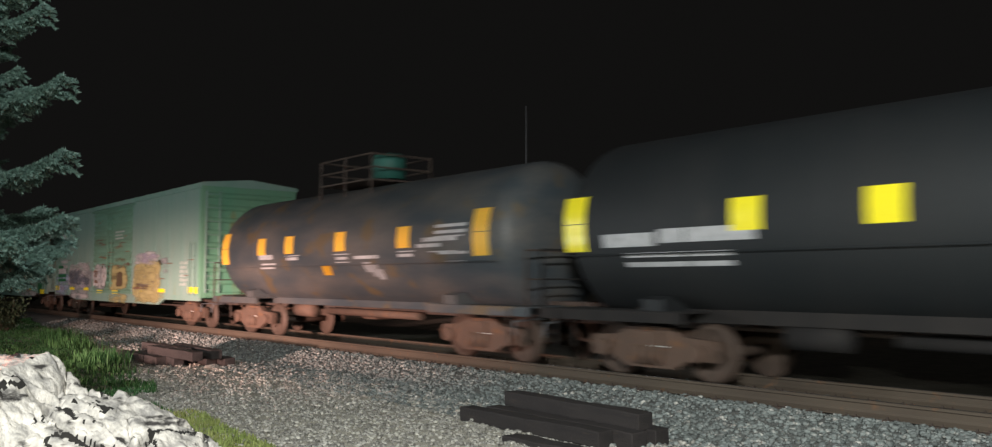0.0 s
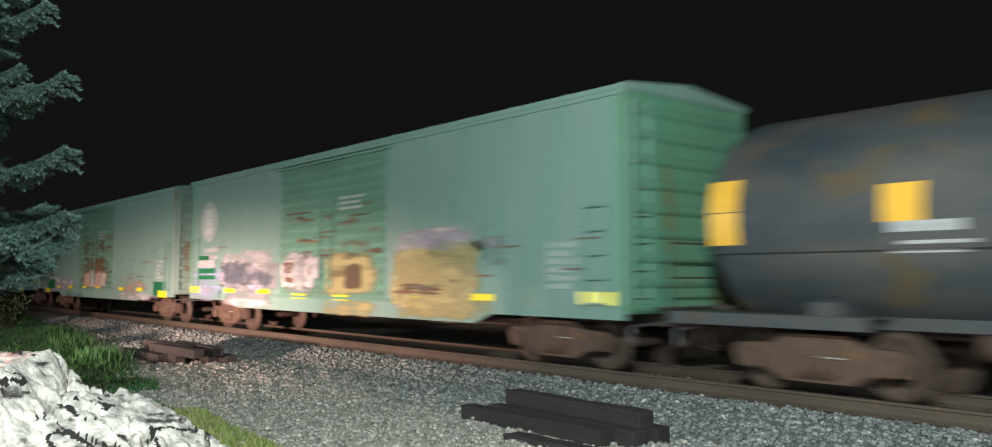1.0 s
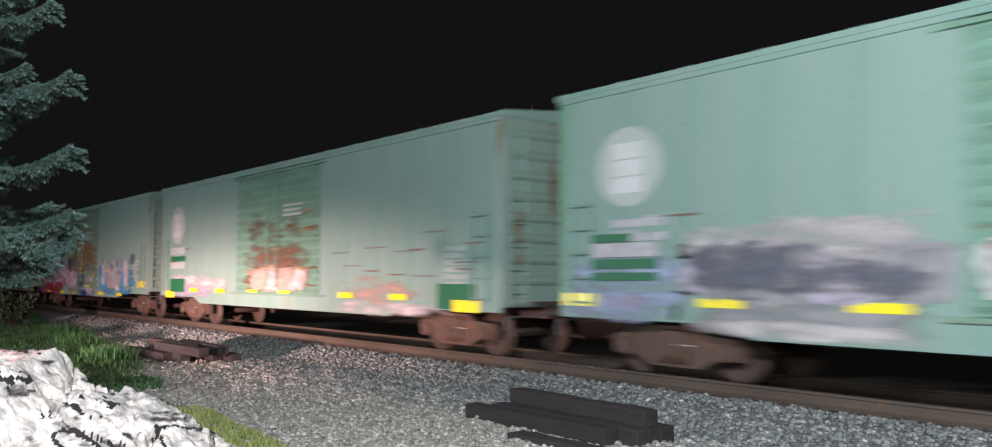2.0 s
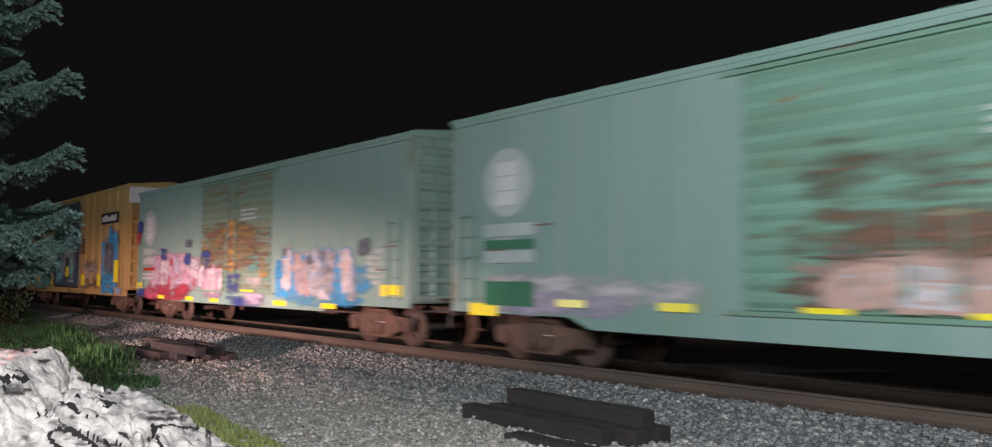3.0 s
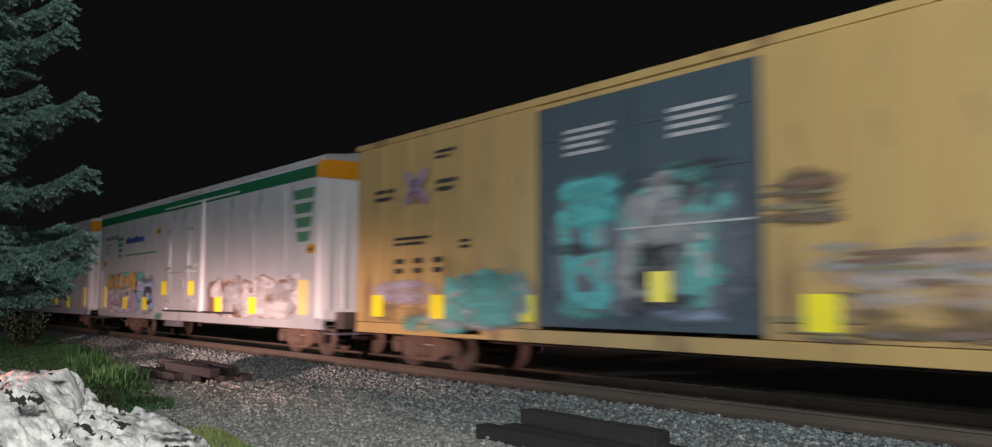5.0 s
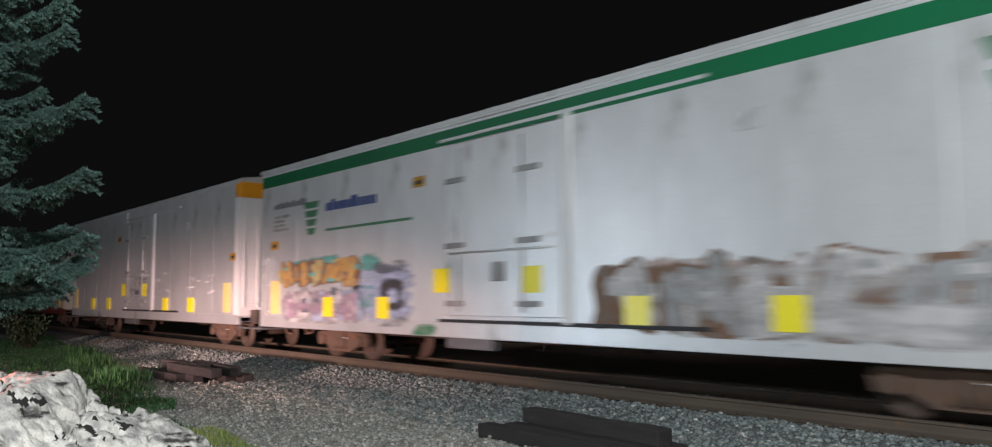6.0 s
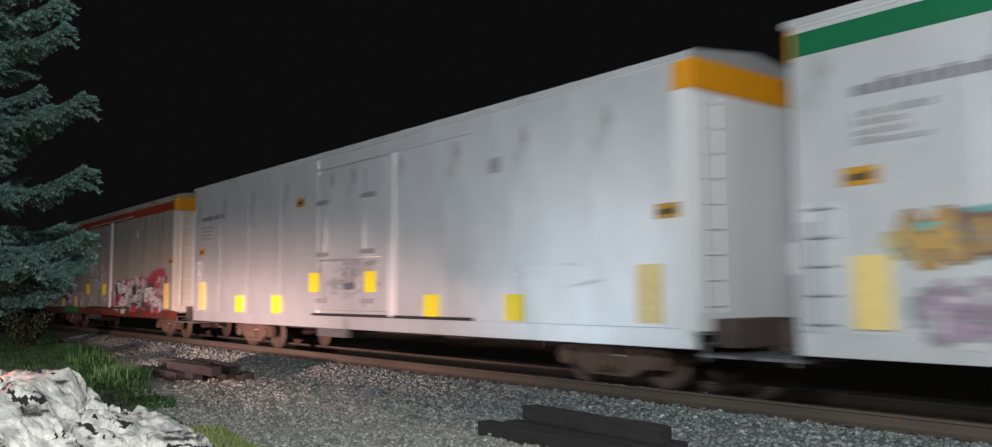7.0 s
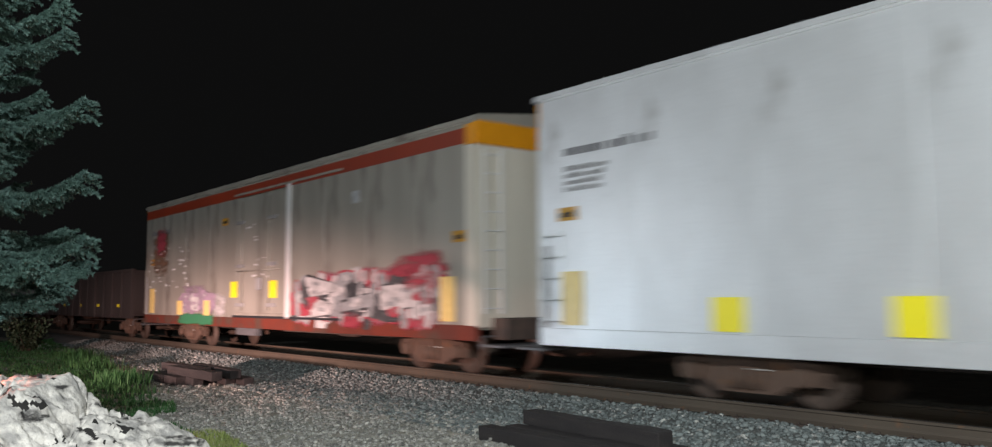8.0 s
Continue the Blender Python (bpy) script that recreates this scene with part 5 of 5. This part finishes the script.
    mist(car, -1.584, (-7.6, -2.6, 0.75, 1.3, "crimson", 1), (-6.35, -5.4, 1.95, 2.45, "cobalt", 1), (-4.15, -3.3, 1.75, 2.25, "cobalt", 1), (-2.62, -2.3, 1.65, 2.3, "cobalt", 1), (-7.0, -2.7, 1.2, 1.8, "pink", 0), (-4.0, -3.2, 2.32, 2.66, "slate", 1))
    plate(car, "paint_patch", -7.95, -6.75, 1.88, 2.1, M["pale"], "white repainted band", -1.590)
    for k, (z0, z1, m) in enumerate(((1.66, 1.76, "red"), (1.5, 1.57, "pale"), (1.36, 1.44, "pale"))):
        plate(car, "paint_patch", -7.95, -6.75, z0, z1, M[m], "repainted band", -1.590)
    plate(car, "paint_patch", -7.95, -7.1, 2.2, 2.42, M["emblem"], "faded white lettering patch", -1.590)
    mist(car, -1.587, (-8.85, -8.1, 2.9, 3.45, "cobalt", 2), (-8.85, -8.3, 2.55, 3.05, "crimson", 2), (-8.7, -7.6, 0.7, 1.1, "cobalt", 1))
    mist(car, -1.5925, (-2.6, 2.3, 1.7, 3.15, "olive", 1), (-2.6, 2.3, 2.2, 3.0, "ochre", 0), (-0.75, 0.3, 1.3, 3.3, "ochre", 1), (-2.7, -0.8, 0.8, 1.95, "pink", 1), (-2.6, -0.6, 0.75, 1.5, "mauve", 1), (0.5, 2.2, 1.3, 2.15, "teal", 0), (0.6, 2.2, 1.1, 1.7, "chalk", 0), (1.5, 2.3, 1.1, 2.6, "ochre", 0))
    rust_streaks(car, -2.5, 2.2, 1.75, 3.0, 80, 44, -1.599)
    graffiti(car, -2.5, -0.9, 0.9, 1.8, "pink", ("mauve", "chalk"), 3, 20, y=-1.605)
    mist(car, -1.613, (-0.75, 0.65, 0.88, 1.65, "cobalt", 1), (-2.4, -1.65, 1.6, 2.3, "cobalt", 1), (-1.0, 2.3, 0.62, 1.0, "cobalt", 1), (0.4, 2.3, 0.66, 1.1, "lilac", 1))
    mist(car, -1.566, (2.4, 7.4, 0.66, 1.9, "sky", 1), (2.6, 3.6, 0.9, 1.6, "peach", 1), (2.6, 6.6, 0.8, 2.3, "chalk", 1), (5.9, 7.4, 0.8, 1.95, "sky", 1))
    graffiti(car, 2.7, 6.5, 0.95, 2.25, "sky", ("chalk", "peach", "chalk", "smoke"), 5, 21, ("slate",), y=-1.571)
    mist(car, -1.582, (3.0, 6.4, 1.0, 2.1, "chalk", 0), (6.6, 7.3, 1.85, 2.4, "slate", 1), (2.5, 3.1, 1.3, 1.95, "sky", 1))
    # yellow boxcar
    car, h = wagon("boxcar", "yellow boxcar with slate-blue doors and graffiti", -83.16, -100.3)
    y = M["yellow"]
    part("body", boxes((-h + 0.02, h - 0.02, -1.51, 1.55, 1.0, 4.8)), y, car)
    side_sheets(car, [(-h + 0.15, -2.42), (1.98, h - 0.15)], 0.95, 4.8, y, 1.02, 0.012, 0.07)
    for x0, x1 in ((-2.4, -0.24), (-0.2, 1.96)):
        door = part("door", boxes((x0, x1, -1.59, -1.515, 1.0, 4.66), bevel=0.012), M["navy"], car, "slate-blue sliding door")
        for z in (1.7, 2.5, 3.3, 4.1):
            part("door_rib", boxes((x0 + 0.05, x1 - 0.05, -1.61, -1.588, z - 0.04, z + 0.04), bevel=0.008), M["navy"], door)
        stencil(car, x0 + 0.7, x0 + 1.75, 3.76, 4.25, 4, M["pale"], 4, -1.613, True)
    part("side_sill", boxes((-h, h, -1.56, -1.46, 0.72, 0.94), (-h, h, 1.46, 1.56, 0.72, 0.94), bevel=0.01), y, car)
    part("eave", boxes((-h, h, -1.6, -1.5, 4.76, 4.86), bevel=0.012), y, car)
    for s in (-1, 1):
        end_wall(car, h, 0.95, 4.8, y, 8, s, 0.07)
        a, b = sorted((s * (h + 0.02), s * (h + 0.085)))
        part("end_cap", boxes((a, b, -1.5, 1.5, 4.2, 4.8), bevel=0.01), M["bright"], car, "white high-car warning panel")
    roof(car, h, 4.86, y, 0.18)
    underframe(car, h, 2.0)
    running_gear(car, h, 2.0, 0.72)
    ladder(car, h - 0.7, 1.1, 2.6, rungs=5, mat=y)
    ladder(car, h, 1.2, 4.1, on_end=True, rungs=8, mat=y)
    plate(car, "lettering_panel", 5.35, 7.6, 3.5, 3.93, M["ink"], "black panel with white lettering", -1.6)
    stencil(car, 5.5, 7.45, 3.55, 3.88, 1, M["bright"], 8, -1.607)
    tag(car, 7.62, 1.65, 0.5, 0.84, -1.626)
    for x, z in ((2.8, 1.3), (5.25, 1.3), (-2.7, 1.3), (-5.35, 1.3), (-7.6, 1.3)):
        tag(car, x, z, 0.46, 0.46, -1.6)
    tag(car, 0.3, 1.64, 0.4, 0.44, -1.636)
    graffiti(car, 5.65, 7.55, 0.76, 3.3, "sky", ("sky", "sky"), 2, 31, ("sky",), y=-1.603)
    mist(car, -1.610, (5.8, 7.6, 1.5, 3.3, "sky", 1), (5.5, 7.6, 0.66, 1.9, "sky", 1), (7.3, 8.45, 0.72, 1.1, "ice", 1))
    graffiti(car, 5.95, 7.15, 1.45, 2.85, "slate", ("slate", "smoke", "soot"), 2, 32, (), y=-1.613)
    mist(car, -1.622, (5.9, 7.4, 1.4, 3.0, "slate", 1), (6.1, 6.9, 1.6, 2.5, "smoke", 0))
    mist(car, -1.6155, (-1.95, -0.4, 2.2, 3.55, "aqua", 2), (-2.0, -0.3, 0.98, 2.3, "teal", 1), (-1.9, -0.6, 1.05, 1.9, "aqua", 1), (-0.5, 1.95, 1.75, 2.8, "chalk", 1), (0.1, 1.4, 2.6, 3.5, "teal", 1), (-0.6, 1.9, 1.0, 1.9, "slate", 1), (-0.3, 1.9, 1.05, 1.8, "ice", 0))
    graffiti(car, -1.8, 1.7, 1.2, 3.2, "slate", ("aqua", "smoke", "teal", "chalk"), 3, 33, ("soot",), y=-1.621)
    mist(car, -1.634, (-2.35, -0.3, 2.1, 2.45, "soot", 0), (-0.6, 1.2, 1.85, 2.35, "soot", 0), (-1.8, -0.5, 2.4, 3.4, "aqua", 1), (-0.4, 1.9, 2.15, 2.75, "smoke", 1), (-0.8, 1.5, 1.1, 1.6, "soot", 0), (1.2, 1.95, 1.0, 3.2, "slate", 1), (-2.2, -0.3, 1.05, 1.6, "teal", 0), (-0.5, 1.9, 3.0, 3.45, "soot", 0))
    tagged(plate(car, "scuff", -0.5, 1.9, 2.5, 2.53, M["pale"], "", -1.642), kind="stuff")
    mist(car, -1.6025, (2.05, 3.2, 2.2, 3.2, "umber", 1), (2.05, 5.6, 0.96, 2.25, "peach", 0), (2.1, 5.6, 1.65, 2.25, "smoke", 0), (2.05, 8.2, 0.95, 1.5, "umber", 0), (2.6, 5.5, 1.2, 2.1, "chalk", 0))
    rust_streaks(car, 2.05, 3.1, 2.35, 3.05, 14, 45, -1.607)
    rust_streaks(car, 2.1, 5.6, 0.96, 2.1, 16, 46, -1.607)
    mist(car, -1.6025, (-5.1, -2.42, 0.75, 2.15, "teal", 1), (-8.1, -5.0, 1.25, 1.9, "lilac", 1), (-6.9, -4.0, 0.72, 1.2, "teal", 1), (-5.0, -2.5, 0.8, 1.6, "smoke", 1), (-6.4, -3.4, 0.78, 1.3, "chalk", 0), (-8.2, -5.2, 0.9, 1.4, "olive", 0))
    graffiti(car, -5.0, -2.6, 0.95, 2.0, "teal", ("smoke", "teal"), 3, 34, (), y=-1.607)
    mist(car, -1.6165, (-5.1, -2.5, 0.8, 2.1, "teal", 1))
    # a purple four-armed star, with rows of black lettering round it
    bm = bmesh.new()
    star = []
    for i in range(16):
        a, reach = i * math.tau / 16 + math.pi / 4, (0.62, 0.4, 0.17, 0.4)[i % 4]
        star.append((-6.15 + reach * 1.05 * math.cos(a), 3.72 + reach * 0.85 * math.sin(a)))
    prism(bm, star, -1.6065, -1.603)
    part("emblem", bm, M["g_mauve"], car, "purple and orange star emblem")
    mist(car, -1.6075, (-6.5, -5.8, 3.45, 4.0, "cobalt", 0), (-6.6, -5.7, 3.3, 3.7, "rose", 0))
    for seed, (x0, x1, z0, z1) in enumerate(((-7.75, -7.0, 3.52, 3.84), (-5.4, -4.75, 3.55, 3.85), (-5.45, -4.8, 4.2, 4.42), (-6.95, -5.65, 2.54, 2.76), (-6.9, -6.6, 1.95, 2.35), (-6.2, -5.9, 1.95, 2.35), (-5.5, -5.2, 1.95, 2.35), (-4.6, -4.3, 2.4, 2.62))):
        stencil(car, x0, x1, z0, z1, 2, M["ink"], 60 + seed, -1.603, True)

    # three refrigerator cars
    car, h = reefer(-102.02, -122.36, "white refrigerator car with a green stripe and graffiti", M["white"], M["stripe_green"], 1)
    stencil(car, -6.4, -4.05, 3.50, 3.85, 1, M["blue_ink"], 12)
    plate(car, "lettering_line", -6.4, -2.6, 3.06, 3.12, M["g_leaf"], "thin green painted line")
    bm = bmesh.new()
    for k in range(4):
        prism(bm, [(-7.6 + 0.06 * k, 3.84 - k * 0.22), (-6.75 - 0.06 * k, 3.84 - k * 0.22), (-6.85 - 0.06 * k, 3.68 - k * 0.22), (-7.5 + 0.06 * k, 3.68 - k * 0.22)], -1.567, -1.562)
    part("emblem", bm, M["g_leaf"], car, "green striped shield emblem")
    mist(car, -1.566, (-9.1, -4.6, 1.7, 2.55, "teal", 1), (-9.0, -4.5, 0.8, 1.75, "mauve", 1), (-5.2, -2.2, 0.75, 2.35, "ice", 1), (-2.7, -1.6, 0.66, 0.98, "leaf", 1), (-4.8, -3.7, 2.0, 2.55, "teal", 1))
    mist(car, -1.5705, (-8.9, -7.2, 1.8, 2.4, "ochre", 1), (-7.2, -4.7, 1.75, 2.35, "ochre", 1), (-6.0, -4.4, 0.85, 1.75, "ice", 1), (-4.3, -2.3, 0.8, 2.25, "ice", 1))
    graffiti(car, -8.9, -4.8, 1.72, 2.42, "brown", ("ochre", "ochre", "straw"), 5, 41, ("teal",), y=-1.5735)
    graffiti(car, -8.7, -4.7, 0.85, 1.7, "smoke", ("mauve", "chalk", "ice", "chalk"), 5, 42, ("slate",), y=-1.5735)
    mist(car, -1.584, (-9.0, -4.5, 0.8, 1.7, "mauve", 0), (-4.0, -2.7, 1.1, 1.95, "soot", 1), (-4.3, -2.5, 1.95, 2.3, "slate", 1), (-3.6, -3.05, 1.3, 1.75, "ice", 1), (-4.2, -2.5, 0.78, 1.15, "slate", 0), (-5.0, -3.9, 1.1, 1.9, "teal", 0))
    mist(car, -1.566, (2.5, 9.4, 0.75, 2.1, "chalk", 1), (2.6, 6.0, 1.0, 2.2, "peach", 0))
    graffiti(car, 2.8, 8.9, 0.9, 2.1, "brown", ("chalk", "smoke", "chalk"), 5, 44, y=-1.571)
    mist(car, -1.582, (3.0, 8.8, 0.9, 2.1, "chalk", 0), (5.0, 9.2, 0.8, 1.5, "chalk", 1))
    bm = bmesh.new()
    for k in range(4):
        prism(bm, [(8.5 + 0.08 * k, 4.2 - k * 0.36), (9.75 - 0.08 * k, 4.2 - k * 0.36), (9.65 - 0.08 * k, 3.95 - k * 0.36), (8.6 + 0.08 * k, 3.95 - k * 0.36)], -1.568, -1.5635)
    part("emblem", bm, M["g_leaf"], car, "green striped shield emblem")
    # white flecks painted as glare on the plug door
    chips(car, (-1.2, 2.0), (1.9, 3.3), 8, 71, -1.58)
    car, h = reefer(-123.96, -143.99, "plain white refrigerator car with yellow reflective sheets", M["white"], None, 2)
    chips(car, (2.4, 8.2), (1.6, 2.4), 22, 72, -1.5635)
    mist(car, -1.578, (-1.3, 1.9, 1.2, 2.6, "smoke", 0), (-0.2, 0.6, 1.5, 2.2, "slate", 1))
    car, h = reefer(-145.77, -165.94, "cream refrigerator car with a red stripe and graffiti", M["cream"], M["stripe_red"], 3)
    mist(car, -1.566, (2.2, 9.3, 0.74, 2.3, "rose", 1), (6.9, 9.4, 0.76, 2.55, "crimson", 2))
    graffiti(car, 2.4, 8.8, 0.8, 2.2, "crimson", ("smoke", "chalk", "smoke", "chalk"), 6, 45, ("soot",), y=-1.570)
    graffiti(car, 3.0, 8.4, 1.0, 2.0, "soot", ("chalk", "smoke"), 3, 52, ("crimson",), y=-1.581)
    mist(car, -1.589, (7.3, 9.2, 1.2, 2.4, "crimson", 0), (4.9, 6.0, 0.76, 1.3, "crimson", 1))
    mist(car, -1.566, (-9.5, -7.3, 2.1, 4.2, "brown", 1), (-9.0, -7.6, 2.9, 4.2, "crimson", 1), (-6.4, -2.9, 1.05, 2.1, "mauve", 1), (-3.4, -2.0, 0.9, 1.8, "chalk", 1))
    mist(car, -1.5705, (-6.6, -2.9, 0.68, 1.1, "leaf", 2))
    graffiti(car, -6.2, -3.2, 1.05, 1.75, "mauve", ("mauve", "chalk"), 3, 48, y=-1.574)
    chips(car, (-9.6, -5.4), (1.8, 3.3), 40, 74, -1.586)
    # glare on this door, again as white flecks
    chips(car, (-1.2, 1.8), (1.8, 3.6), 14, 75, -1.58)
    gondola(-167.6, -184.0, "low dark brown gondola car with ribbed sides", M["gondola"])
    gondola(-185.6, -202.0, "low pale grey gondola car with ribbed sides", M["hardware"])


def motions():
    """The train passes; every wheel rolls on its rail."""
    speed = 16.6146
    late = {0.0: 0.0, 0.5: -0.48, 1.0: 0.28, 1.5: 0.0, 2.0: 0.0, 2.75: 0.0, 3.5: -0.18, 4.0: 0.41, 4.5: -0.34, 5.0: 0.16, 5.75: 0.1, 6.5: 0.02, 7.0: 0.0, 7.5: -0.3, 8.0: 0.15}
    times = sorted(late)
    gone = [speed * t + late[t] for t in times]
    for car, start in CARS:
        walk(car, [(t, pose(start + s, TRACK_Y, 0)) for t, s in zip(times, gone)])
    for wheel, at in WHEELSETS:
        walk(wheel, [(i / 30, pose(*at, 0, math.degrees(float(np.interp(i / 30, times, gone)) / 0.42), 0)) for i in range(241)])


build_ground()
build_track()
build_mast()
build_boulder()
build_spruce()
build_shrub()
build_ties()
build_train()
build_grass()
build_stones()
motions()
